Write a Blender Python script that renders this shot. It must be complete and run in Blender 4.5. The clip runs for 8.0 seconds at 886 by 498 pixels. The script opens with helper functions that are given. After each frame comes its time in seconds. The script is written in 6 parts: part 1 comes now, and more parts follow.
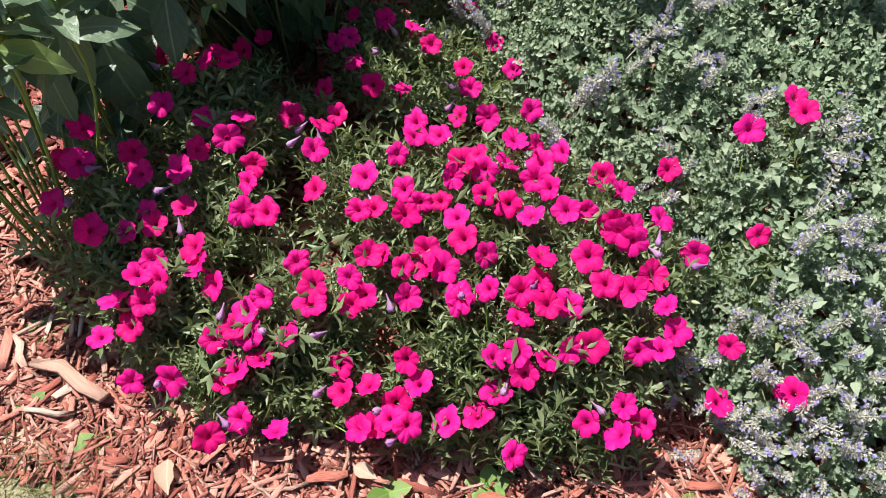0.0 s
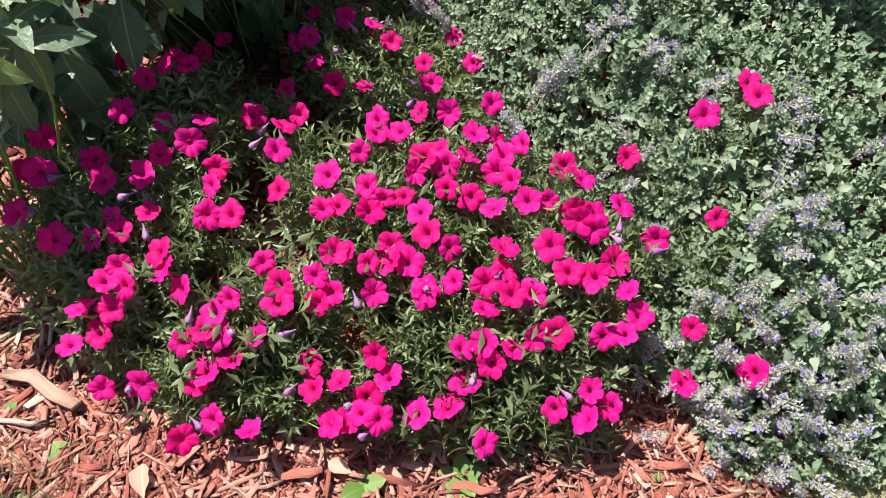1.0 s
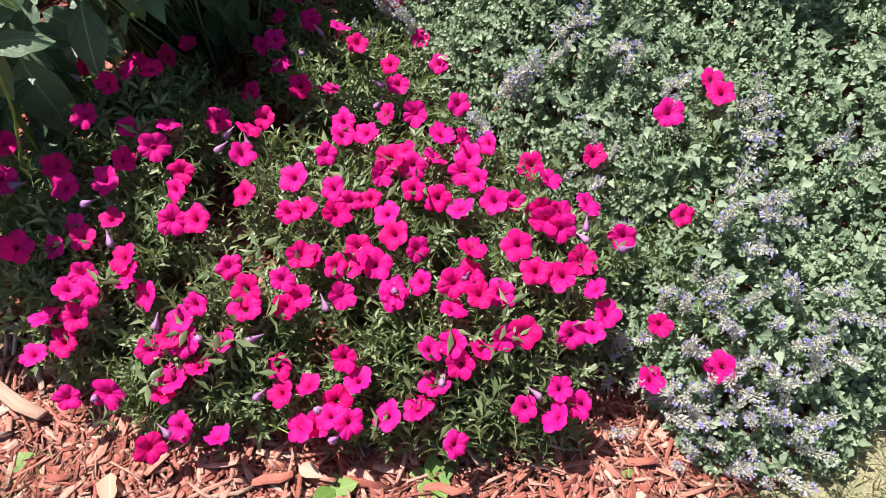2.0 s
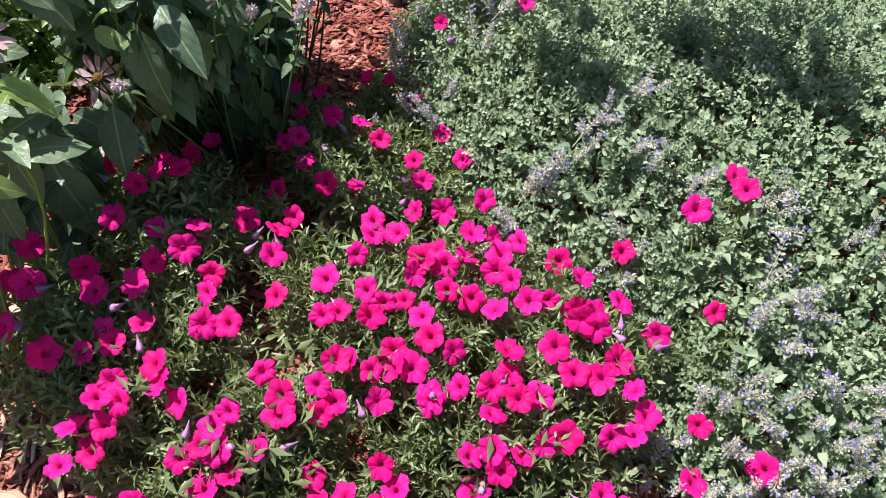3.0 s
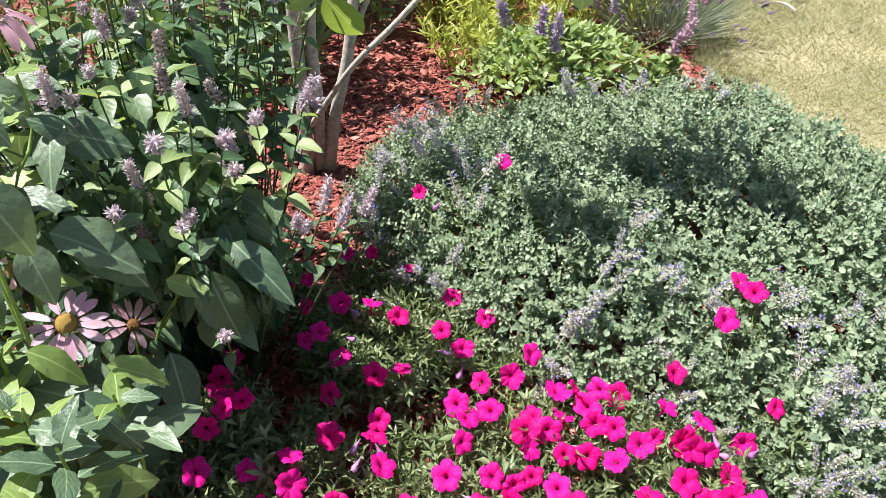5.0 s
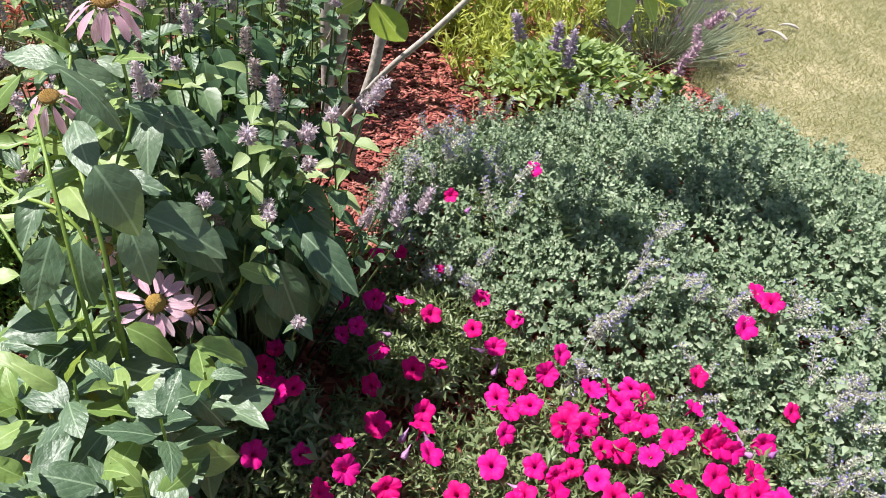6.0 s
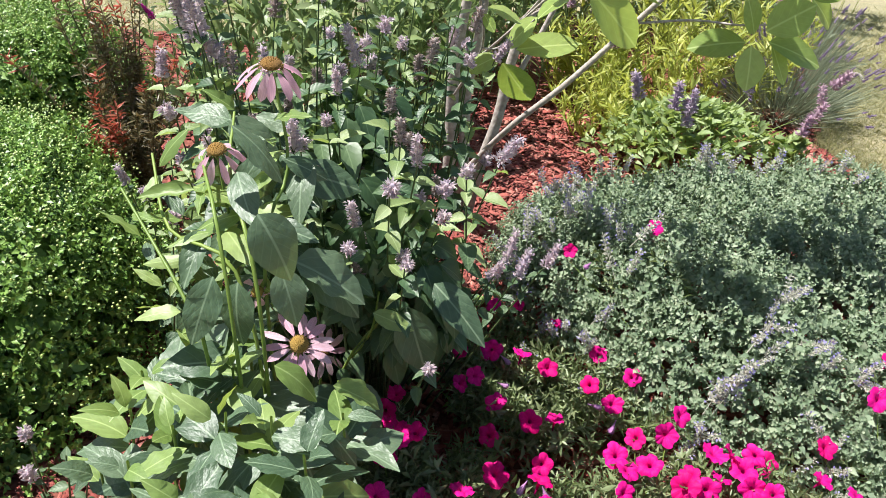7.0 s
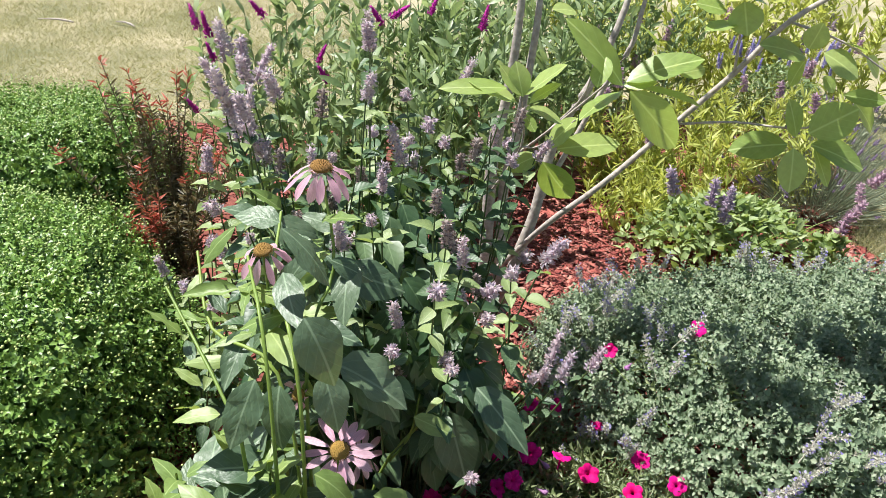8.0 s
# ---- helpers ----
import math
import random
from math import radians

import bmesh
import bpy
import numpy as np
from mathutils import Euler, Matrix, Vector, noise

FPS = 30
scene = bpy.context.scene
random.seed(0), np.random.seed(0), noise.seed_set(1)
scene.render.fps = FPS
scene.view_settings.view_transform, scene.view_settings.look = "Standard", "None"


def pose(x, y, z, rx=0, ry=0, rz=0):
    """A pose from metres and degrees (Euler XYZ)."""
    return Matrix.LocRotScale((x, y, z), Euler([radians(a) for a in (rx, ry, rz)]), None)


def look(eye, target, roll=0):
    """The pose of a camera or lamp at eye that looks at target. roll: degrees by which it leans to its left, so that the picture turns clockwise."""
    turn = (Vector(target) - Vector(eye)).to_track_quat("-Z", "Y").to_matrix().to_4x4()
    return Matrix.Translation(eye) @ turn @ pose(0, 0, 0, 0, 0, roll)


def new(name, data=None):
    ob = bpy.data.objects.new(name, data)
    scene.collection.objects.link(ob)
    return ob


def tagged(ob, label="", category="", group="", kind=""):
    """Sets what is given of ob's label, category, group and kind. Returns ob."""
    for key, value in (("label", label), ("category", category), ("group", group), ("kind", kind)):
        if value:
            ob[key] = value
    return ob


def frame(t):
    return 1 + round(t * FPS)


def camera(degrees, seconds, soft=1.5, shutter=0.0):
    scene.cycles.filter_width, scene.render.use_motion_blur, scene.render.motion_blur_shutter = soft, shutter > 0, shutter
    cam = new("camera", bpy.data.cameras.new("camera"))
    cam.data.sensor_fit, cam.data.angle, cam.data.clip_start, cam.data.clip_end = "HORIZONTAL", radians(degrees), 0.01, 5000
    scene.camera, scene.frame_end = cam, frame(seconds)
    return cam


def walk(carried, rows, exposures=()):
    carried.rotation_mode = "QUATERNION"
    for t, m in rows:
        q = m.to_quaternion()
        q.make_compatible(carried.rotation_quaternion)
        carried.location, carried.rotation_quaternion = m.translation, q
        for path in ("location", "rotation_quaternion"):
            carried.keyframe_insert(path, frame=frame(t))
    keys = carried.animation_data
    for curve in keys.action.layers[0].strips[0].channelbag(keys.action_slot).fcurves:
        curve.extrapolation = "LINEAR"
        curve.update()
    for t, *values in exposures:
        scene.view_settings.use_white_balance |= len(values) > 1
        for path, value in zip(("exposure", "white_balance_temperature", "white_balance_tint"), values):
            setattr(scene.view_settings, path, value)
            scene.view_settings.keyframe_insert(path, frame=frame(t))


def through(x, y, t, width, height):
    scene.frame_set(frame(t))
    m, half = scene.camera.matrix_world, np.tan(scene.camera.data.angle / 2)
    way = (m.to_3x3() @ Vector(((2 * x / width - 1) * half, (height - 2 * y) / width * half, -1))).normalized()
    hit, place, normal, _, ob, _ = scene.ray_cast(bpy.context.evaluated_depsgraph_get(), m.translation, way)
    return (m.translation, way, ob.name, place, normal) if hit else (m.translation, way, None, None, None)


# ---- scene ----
cam = camera(57.2, 8.0, soft=0.75)
PATH = [
    (0, (0.288, 0.105, 1.604), (0.122, 1.34, 0.039), 0.5),
    (0.5, (0.309, 0.098, 1.623), (0.166, 1.329, 0.053), -0.1),
    (1, (0.321, 0.096, 1.621), (0.205, 1.325, 0.047), 0.0),
    (2.3, (0.341, 0.098, 1.622), (0.296, 1.338, 0.053), 1.5),
    (2.5, (0.31, 0.096, 1.635), (0.271, 1.36, 0.085), 1.7),
    (3, (0.237, 0.148, 1.65), (0.202, 1.517, 0.192), 1.6),
    (3.5, (0.056, 0.294, 1.66), (0.033, 1.77, 0.31), 1.7),
    (4, (-0.094, 0.411, 1.697), (0.015, 1.899, 0.365), 0.7),
    (4.5, (-0.231, 0.398, 1.76), (0.174, 1.94, 0.553), 1.5),
    (4.7, (-0.298, 0.348, 1.765), (0.177, 1.852, 0.535), 1.3),
    (5.8, (-0.603, 0.294, 1.78), (-0.011, 1.737, 0.528), 6.7),
    (6, (-0.616, 0.298, 1.784), (-0.015, 1.762, 0.561), 7.1),
    (6.5, (-0.644, 0.29, 1.798), (-0.188, 1.866, 0.655), 3.9),
    (7, (-0.689, 0.281, 1.812), (-0.309, 1.878, 0.67), 4.1),
    (7.5, (-0.699, 0.272, 1.824), (-0.403, 1.917, 0.725), 3.3),
    (8, (-0.722, 0.325, 1.826), (-0.392, 2.043, 0.858), 3.7),
]
walk(cam, [(t, look(eye, target, roll)) for t, eye, target, roll in PATH], [(0, 0.97), (2.5, 1.12), (3.5, 1.20), (4.5, 1.38), (6, 1.14), (7, 1.14), (8, 1.11)])

# ---- light ----
SUN_FROM = Vector((-0.60, 0.255, 1.36)).normalized()
world = bpy.data.worlds.new("sky")
scene.world = world
world.use_nodes = True
wn = world.node_tree
sky = wn.nodes.new("ShaderNodeTexSky")
sky.sky_type, sky.sun_disc = "NISHITA", False
sky.sun_elevation = math.asin(SUN_FROM.z)
sky.sun_rotation = math.atan2(SUN_FROM.x, SUN_FROM.y)
wn.links.new(sky.outputs[0], wn.nodes["Background"].inputs[0])
wn.nodes["Background"].inputs[1].default_value = 0.062
sun = new("sun", bpy.data.lights.new("sun", "SUN"))
sun.data.energy, sun.data.angle, sun.data.color = 5.0, radians(0.55), (1.0, 0.967, 0.935)
sun.matrix_world = look(SUN_FROM * 20, (0, 0, 0))

# ---- materials ----
def base_mat(name):
    m = bpy.data.materials.new(name)
    m.use_nodes = True
    t = m.node_tree
    return m, t, t.nodes["Principled BSDF"], t.nodes["Material Output"]


def node(t, kind, **props):
    n = t.nodes.new(kind)
    for k, v in props.items():
        n.inputs[k].default_value = v
    return n


def math_node(t, op, a, b=None):
    n = t.nodes.new("ShaderNodeMath")
    n.operation = op
    for i, v in enumerate((a, b)):
        if v is None:
            continue
        if isinstance(v, (int, float)):
            n.inputs[i].default_value = v
        else:
            t.links.new(v, n.inputs[i])
    return n.outputs[0]


def mix(t, fac, a, b, blend="MIX"):
    n = t.nodes.new("ShaderNodeMix")
    n.data_type, n.blend_type = "RGBA", blend
    for sock, v in ((n.inputs[0], fac), (n.inputs[6], a), (n.inputs[7], b)):
        if isinstance(v, (int, float)):
            sock.default_value = v
        elif isinstance(v, tuple):
            sock.default_value = (*v, 1) if len(v) == 3 else v
        else:
            t.links.new(v, sock)
    return n.outputs[2]


def ramp(t, fac, stops):
    n = t.nodes.new("ShaderNodeValToRGB")
    e = n.color_ramp.elements
    while len(e) < len(stops):
        e.new(0.5)
    for el, (p, c) in zip(e, stops):
        el.position, el.color = p, (*c, 1)
    t.links.new(fac, n.inputs[0])
    return n.outputs[0]


def variation(t):
    """A random number for each separate piece, whether joined or an object of its own."""
    a = t.nodes.new("ShaderNodeNewGeometry").outputs["Random Per Island"]
    b = t.nodes.new("ShaderNodeObjectInfo").outputs["Random"]
    return math_node(t, "FRACT", math_node(t, "ADD", a, b))


def noise_fac(t, scale, detail=3.0, space="Object"):
    c = t.nodes.new("ShaderNodeTexCoord")
    n = node(t, "ShaderNodeTexNoise", Scale=scale, Detail=detail)
    t.links.new(c.outputs[space], n.inputs["Vector"])
    return n.outputs["Fac"]


def bump(t, height, strength, distance, bsdf):
    b = node(t, "ShaderNodeBump", Strength=strength, Distance=distance)
    t.links.new(height, b.inputs["Height"])
    t.links.new(b.outputs[0], bsdf.inputs["Normal"])


def leaf_mat(name, dark, mid, light, glow, through=0.4, rough=0.5, veins=0.0, spots=None, scale=60.0, depth=0.0015):
    """Leaf: three tones from piece to piece, light passing through, midrib and side veins along its own length."""
    m, t, p, out = base_mat(name)
    col = ramp(t, variation(t), [(0.0, dark), (0.5, mid), (1.0, light)])
    n = noise_fac(t, scale)
    col = mix(t, 0.35, col, ramp(t, n, [(0.3, tuple(c * 0.55 for c in mid)), (0.7, tuple(min(1, c * 1.35) for c in mid))]))
    height = n
    if veins:
        uv = t.nodes.new("ShaderNodeUVMap")
        sep = t.nodes.new("ShaderNodeSeparateXYZ")
        t.links.new(uv.outputs[0], sep.inputs[0])
        side = math_node(t, "ABSOLUTE", math_node(t, "SUBTRACT", sep.outputs[0], 0.5))
        rib = ramp(t, side, [(0.012, (1, 1, 1)), (0.035, (0, 0, 0))])
        saw = math_node(t, "PINGPONG", math_node(t, "MULTIPLY", math_node(t, "SUBTRACT", sep.outputs[1], math_node(t, "MULTIPLY", side, 0.9)), 5.0), 0.5)
        vein = ramp(t, math_node(t, "ADD", saw, math_node(t, "MULTIPLY", n, 0.10)), [(0.06, (1, 1, 1)), (0.13, (0, 0, 0))])
        mark = math_node(t, "MAXIMUM", rib, math_node(t, "MULTIPLY", vein, 0.22))
        col = mix(t, math_node(t, "MULTIPLY", mark, veins), col, tuple(min(1, c * 1.7 + 0.03) for c in light))
        height = math_node(t, "ADD", math_node(t, "MULTIPLY", math_node(t, "POWER", saw, 0.5), 0.34), math_node(t, "MULTIPLY", n, 0.9))
    if spots:
        s = noise_fac(t, scale * 0.4, 2.0)
        col = mix(t, ramp(t, s, [(0.60, (0, 0, 0)), (0.68, (1, 1, 1))]), col, spots)
    t.links.new(col, p.inputs["Base Color"])
    p.inputs["Roughness"].default_value = rough
    bump(t, height, 0.5 if depth < 0.002 else 0.9, depth, p)
    tr = t.nodes.new("ShaderNodeBsdfTranslucent")
    t.links.new(mix(t, 0.6, col, glow), tr.inputs[0])
    ms = node(t, "ShaderNodeMixShader", Fac=through)
    t.links.new(p.outputs[0], ms.inputs[1])
    t.links.new(tr.outputs[0], ms.inputs[2])
    t.links.new(ms.outputs[0], out.inputs[0])
    return m


def petal_mat(name, stops, throat=None, throat_at=0.09, through=0.35, streaks=0.4, rays=40.0, gloss=0.12):
    """Petal: tone from flower to flower, fine streaks along it, a darker throat at its foot."""
    m, t, p, out = base_mat(name)
    n_st = len(stops)
    col = ramp(t, variation(t), [(i / max(1, n_st - 1), c) for i, c in enumerate(stops)])
    uv = t.nodes.new("ShaderNodeUVMap")
    sep = t.nodes.new("ShaderNodeSeparateXYZ")
    t.links.new(uv.outputs[0], sep.inputs[0])
    comb = t.nodes.new("ShaderNodeCombineXYZ")
    t.links.new(math_node(t, "MULTIPLY", sep.outputs[0], rays), comb.inputs[0])
    t.links.new(math_node(t, "MULTIPLY", sep.outputs[1], 1.5), comb.inputs[1])
    st = node(t, "ShaderNodeTexNoise", Scale=1.0, Detail=2.0)
    t.links.new(comb.outputs[0], st.inputs["Vector"])
    col = mix(t, math_node(t, "MULTIPLY", ramp(t, st.outputs["Fac"], [(0.4, (0, 0, 0)), (0.62, (1, 1, 1))]), streaks), col, tuple(c * 0.6 for c in stops[0]))
    if throat:
        col = mix(t, ramp(t, sep.outputs[1], [(throat_at, (1, 1, 1)), (throat_at + 0.10, (0, 0, 0))]), col, throat)
    t.links.new(col, p.inputs["Base Color"])
    p.inputs["Roughness"].default_value = 0.6
    p.inputs["Specular IOR Level"].default_value = gloss
    bump(t, st.outputs["Fac"], 0.6, 0.002, p)
    tr = t.nodes.new("ShaderNodeBsdfTranslucent")
    t.links.new(col, tr.inputs[0])
    ms = node(t, "ShaderNodeMixShader", Fac=through)
    t.links.new(p.outputs[0], ms.inputs[1])
    t.links.new(tr.outputs[0], ms.inputs[2])
    t.links.new(ms.outputs[0], out.inputs[0])
    return m


def rough_mat(name, stops, scale=30.0, rough=0.85, strength=0.6, distance=0.004, vary=True, stretch=None):
    """Bark, wood and soil: tone from piece to piece and from grain."""
    m, t, p, out = base_mat(name)
    c = t.nodes.new("ShaderNodeTexCoord")
    mp = t.nodes.new("ShaderNodeMapping")
    if stretch:
        mp.inputs["Scale"].default_value = stretch
    t.links.new(c.outputs["UV" if stretch else "Object"], mp.inputs[0])
    n = node(t, "ShaderNodeTexNoise", Scale=scale, Detail=5.0)
    t.links.new(mp.outputs[0], n.inputs["Vector"])
    fac = n.outputs["Fac"]
    if vary:
        fac = math_node(t, "ADD", math_node(t, "MULTIPLY", fac, 0.5), math_node(t, "MULTIPLY", variation(t), 0.5))
    k = len(stops)
    t.links.new(ramp(t, fac, [(0.2 + 0.6 * i / max(1, k - 1), c) for i, c in enumerate(stops)]), p.inputs["Base Color"])
    p.inputs["Roughness"].default_value = rough
    bump(t, n.outputs["Fac"], strength, distance, p)
    return m


M_PETUNIA = petal_mat("petunia_petal", [(0.84, 0.004, 0.20), (0.93, 0.006, 0.255), (0.96, 0.011, 0.335), (0.92, 0.008, 0.30)], throat=(0.20, 0.0, 0.06), throat_at=0.06, through=0.45, streaks=0.45, gloss=0.22)
# Petunia petal with shade painted in: redder and darker, for a few blooms.
M_PETUNIA_SHADED = petal_mat("petunia_petal_shaded", [(0.80, 0.004, 0.17), (0.90, 0.006, 0.22)], throat=(0.13, 0.0, 0.04))
M_WILT = petal_mat("wilted_petal", [(0.50, 0.22, 0.48), (0.64, 0.38, 0.60), (0.40, 0.14, 0.42)], streaks=0.6)
M_PETUNIA_LEAF = leaf_mat("petunia_leaf", (0.078, 0.115, 0.047), (0.155, 0.205, 0.088), (0.32, 0.36, 0.19), (0.31, 0.38, 0.10), 0.28, 0.45)
M_STEM = leaf_mat("green_stem", (0.10, 0.17, 0.03), (0.17, 0.26, 0.045), (0.26, 0.34, 0.07), (0.3, 0.4, 0.05), 0.15, 0.5)
M_STEM_DARK = leaf_mat("dark_green_stem", (0.03, 0.06, 0.02), (0.06, 0.10, 0.03), (0.10, 0.14, 0.05), (0.2, 0.3, 0.05), 0.1, 0.5)
M_CATMINT = leaf_mat("catmint_leaf", (0.105, 0.160, 0.094), (0.21, 0.285, 0.172), (0.45, 0.50, 0.35), (0.32, 0.41, 0.18), 0.34, 0.55)
M_CALYX = leaf_mat("catmint_calyx", (0.42, 0.43, 0.33), (0.60, 0.59, 0.49), (0.72, 0.68, 0.63), (0.6, 0.56, 0.48), 0.42, 0.7)
M_FLORET = petal_mat("catmint_floret", [(0.30, 0.26, 0.62), (0.42, 0.38, 0.70), (0.56, 0.52, 0.76)], through=0.45)
M_CONE_LEAF = leaf_mat("coneflower_leaf", (0.040, 0.076, 0.043), (0.074, 0.123, 0.066), (0.14, 0.195, 0.115), (0.26, 0.37, 0.07), 0.18, 0.44, veins=0.6, scale=9.0, depth=0.0021)
M_CONE_YELLOW = leaf_mat("coneflower_young_leaf", (0.10, 0.175, 0.045), (0.18, 0.27, 0.075), (0.30, 0.385, 0.14), (0.44, 0.54, 0.06), 0.36, 0.46, veins=0.45, scale=7.0, depth=0.0012)
M_CONE_PETAL = petal_mat("coneflower_petal", [(0.70, 0.38, 0.50), (0.79, 0.50, 0.59), (0.86, 0.62, 0.68)], through=0.45, streaks=0.4, rays=14.0)
M_CONE = rough_mat("coneflower_cone", [(0.07, 0.03, 0.010), (0.22, 0.10, 0.016), (0.40, 0.27, 0.05)], 200.0, 0.7)
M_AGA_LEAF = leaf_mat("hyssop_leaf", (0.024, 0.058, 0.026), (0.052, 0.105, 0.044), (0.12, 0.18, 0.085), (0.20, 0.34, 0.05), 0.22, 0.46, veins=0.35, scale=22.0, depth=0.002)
# Young upper leaves, with sunlight painted into their lighter yellow-green.
M_AGA_YOUNG_SUNLIT = leaf_mat("hyssop_young_sunlit_leaf", (0.13, 0.20, 0.07), (0.22, 0.30, 0.115), (0.36, 0.44, 0.21), (0.44, 0.56, 0.08), 0.38, 0.38, veins=0.3, scale=45.0)
M_SPIKE = petal_mat("hyssop_spike", [(0.60, 0.47, 0.54), (0.71, 0.59, 0.62), (0.80, 0.71, 0.70), (0.57, 0.49, 0.62)], through=0.4)
M_SPIKE_OLD = petal_mat("faded_spike", [(0.24, 0.18, 0.15), (0.46, 0.38, 0.36), (0.62, 0.53, 0.50)], through=0.25)
M_MUM = leaf_mat("chrysanthemum_leaf", (0.058, 0.128, 0.026), (0.138, 0.25, 0.047), (0.30, 0.45, 0.112), (0.36, 0.52, 0.06), 0.12, 0.42)
M_BUD = leaf_mat("chrysanthemum_bud", (0.26, 0.38, 0.09), (0.42, 0.53, 0.17), (0.58, 0.64, 0.30), (0.5, 0.6, 0.2), 0.15, 0.5)
M_RED_LEAF = leaf_mat("bronze_leaf", (0.06, 0.07, 0.03), (0.12, 0.105, 0.05), (0.22, 0.17, 0.09), (0.30, 0.20, 0.07), 0.28, 0.42)
M_RED_TIP = leaf_mat("scarlet_leaf", (0.16, 0.06, 0.035), (0.44, 0.09, 0.06), (0.34, 0.17, 0.085), (0.6, 0.13, 0.07), 0.35, 0.45)
M_MAG_LEAF = leaf_mat("magnolia_leaf", (0.15, 0.235, 0.055), (0.28, 0.38, 0.10), (0.46, 0.54, 0.22), (0.52, 0.66, 0.08), 0.45, 0.36, veins=0.4, spots=(0.44, 0.50, 0.13), scale=7.0, depth=0.0012)
M_BARK = rough_mat("magnolia_bark", [(0.20, 0.175, 0.15), (0.36, 0.32, 0.28), (0.50, 0.455, 0.41)], 55.0, 0.85, 0.8, 0.004, vary=False)
M_YELLOW = leaf_mat("yellow_green_leaf", (0.20, 0.26, 0.05), (0.38, 0.43, 0.10), (0.57, 0.57, 0.21), (0.64, 0.66, 0.10), 0.45, 0.5)
M_SAGE_LEAF = leaf_mat("betony_leaf", (0.12, 0.19, 0.06), (0.22, 0.30, 0.11), (0.38, 0.45, 0.21), (0.48, 0.58, 0.10), 0.36, 0.5, veins=0.2)
M_PURPLE = petal_mat("purple_spike", [(0.44, 0.34, 0.45), (0.55, 0.46, 0.55), (0.66, 0.58, 0.64)], through=0.4, streaks=0.2)
M_PINK = petal_mat("pink_spike", [(0.50, 0.33, 0.42), (0.62, 0.46, 0.50), (0.44, 0.28, 0.40)], through=0.35)
M_LAV_STEM = leaf_mat("lavender_stem", (0.12, 0.15, 0.09), (0.20, 0.235, 0.15), (0.30, 0.33, 0.23), (0.3, 0.36, 0.2), 0.2, 0.6)
M_LAV = petal_mat("lavender_flower", [(0.20, 0.14, 0.26), (0.30, 0.23, 0.36), (0.42, 0.34, 0.45)], through=0.25)
M_MAGENTA = petal_mat("magenta_bloom", [(0.40, 0.02, 0.30), (0.55, 0.04, 0.38), (0.62, 0.08, 0.36)], through=0.3)
M_SHRUB = leaf_mat("shrub_leaf", (0.10, 0.17, 0.07), (0.20, 0.28, 0.12), (0.40, 0.47, 0.25), (0.36, 0.46, 0.14), 0.40, 0.42)
M_WEED = leaf_mat("weed_leaf", (0.10, 0.20, 0.04), (0.16, 0.29, 0.055), (0.26, 0.38, 0.08), (0.4, 0.55, 0.06), 0.4, 0.4, veins=0.3)
M_GRASS = leaf_mat("grass_blade", (0.17, 0.19, 0.065), (0.33, 0.31, 0.15), (0.52, 0.45, 0.29), (0.5, 0.5, 0.15), 0.32, 0.6)
M_CHIP = rough_mat("wood_chip", [(0.24, 0.060, 0.042), (0.42, 0.125, 0.085), (0.54, 0.235, 0.17), (0.68, 0.42, 0.32)], 3.0, 0.85, 0.9, 0.004, stretch=(14.0, 1.2, 1.0))
M_CHIP_PALE = rough_mat("bare_wood_chip", [(0.38, 0.20, 0.14), (0.56, 0.37, 0.28), (0.72, 0.54, 0.43)], 3.0, 0.85, 0.9, 0.004, stretch=(14.0, 1.2, 1.0))
# Red chips for the back of the bed, shade painted in as deeper red.
M_CHIP_RED_SHADED = rough_mat("shaded_red_wood_chip", [(0.17, 0.032, 0.026), (0.27, 0.055, 0.042), (0.36, 0.10, 0.075), (0.54, 0.27, 0.21)], 3.0, 0.8, 0.9, 0.004, stretch=(14.0, 1.2, 1.0))
M_CHIP_DARK = rough_mat("mulch_soil", [(0.07, 0.022, 0.016), (0.16, 0.045, 0.03), (0.25, 0.085, 0.06)], 55.0, 0.95, 1.0, 0.008, vary=False)
M_DRY = leaf_mat("dry_leaf", (0.36, 0.25, 0.16), (0.48, 0.36, 0.25), (0.56, 0.46, 0.34), (0.6, 0.42, 0.22), 0.3, 0.7, veins=0.3)
M_PALE = leaf_mat("pale_green_leaf", (0.34, 0.46, 0.06), (0.40, 0.52, 0.08), (0.45, 0.55, 0.10), (0.6, 0.7, 0.08), 0.4, 0.4, veins=0.4)


def lawn_mat():
    m, t, p, out = base_mat("lawn_turf")
    a, b = noise_fac(t, 1.6, 6.0), noise_fac(t, 70.0, 6.0)
    fac = math_node(t, "ADD", math_node(t, "MULTIPLY", a, 0.75), math_node(t, "MULTIPLY", b, 0.35))
    t.links.new(ramp(t, fac, [(0.36, (0.11, 0.12, 0.05)), (0.50, (0.20, 0.19, 0.10)), (0.62, (0.31, 0.275, 0.165)), (0.76, (0.46, 0.39, 0.26))]), p.inputs["Base Color"])
    p.inputs["Roughness"].default_value = 0.95
    bump(t, b, 0.9, 0.02, p)
    return m


M_LAWN = lawn_mat()

# ---- mesh builders ----
rng = np.random.default_rng(7)


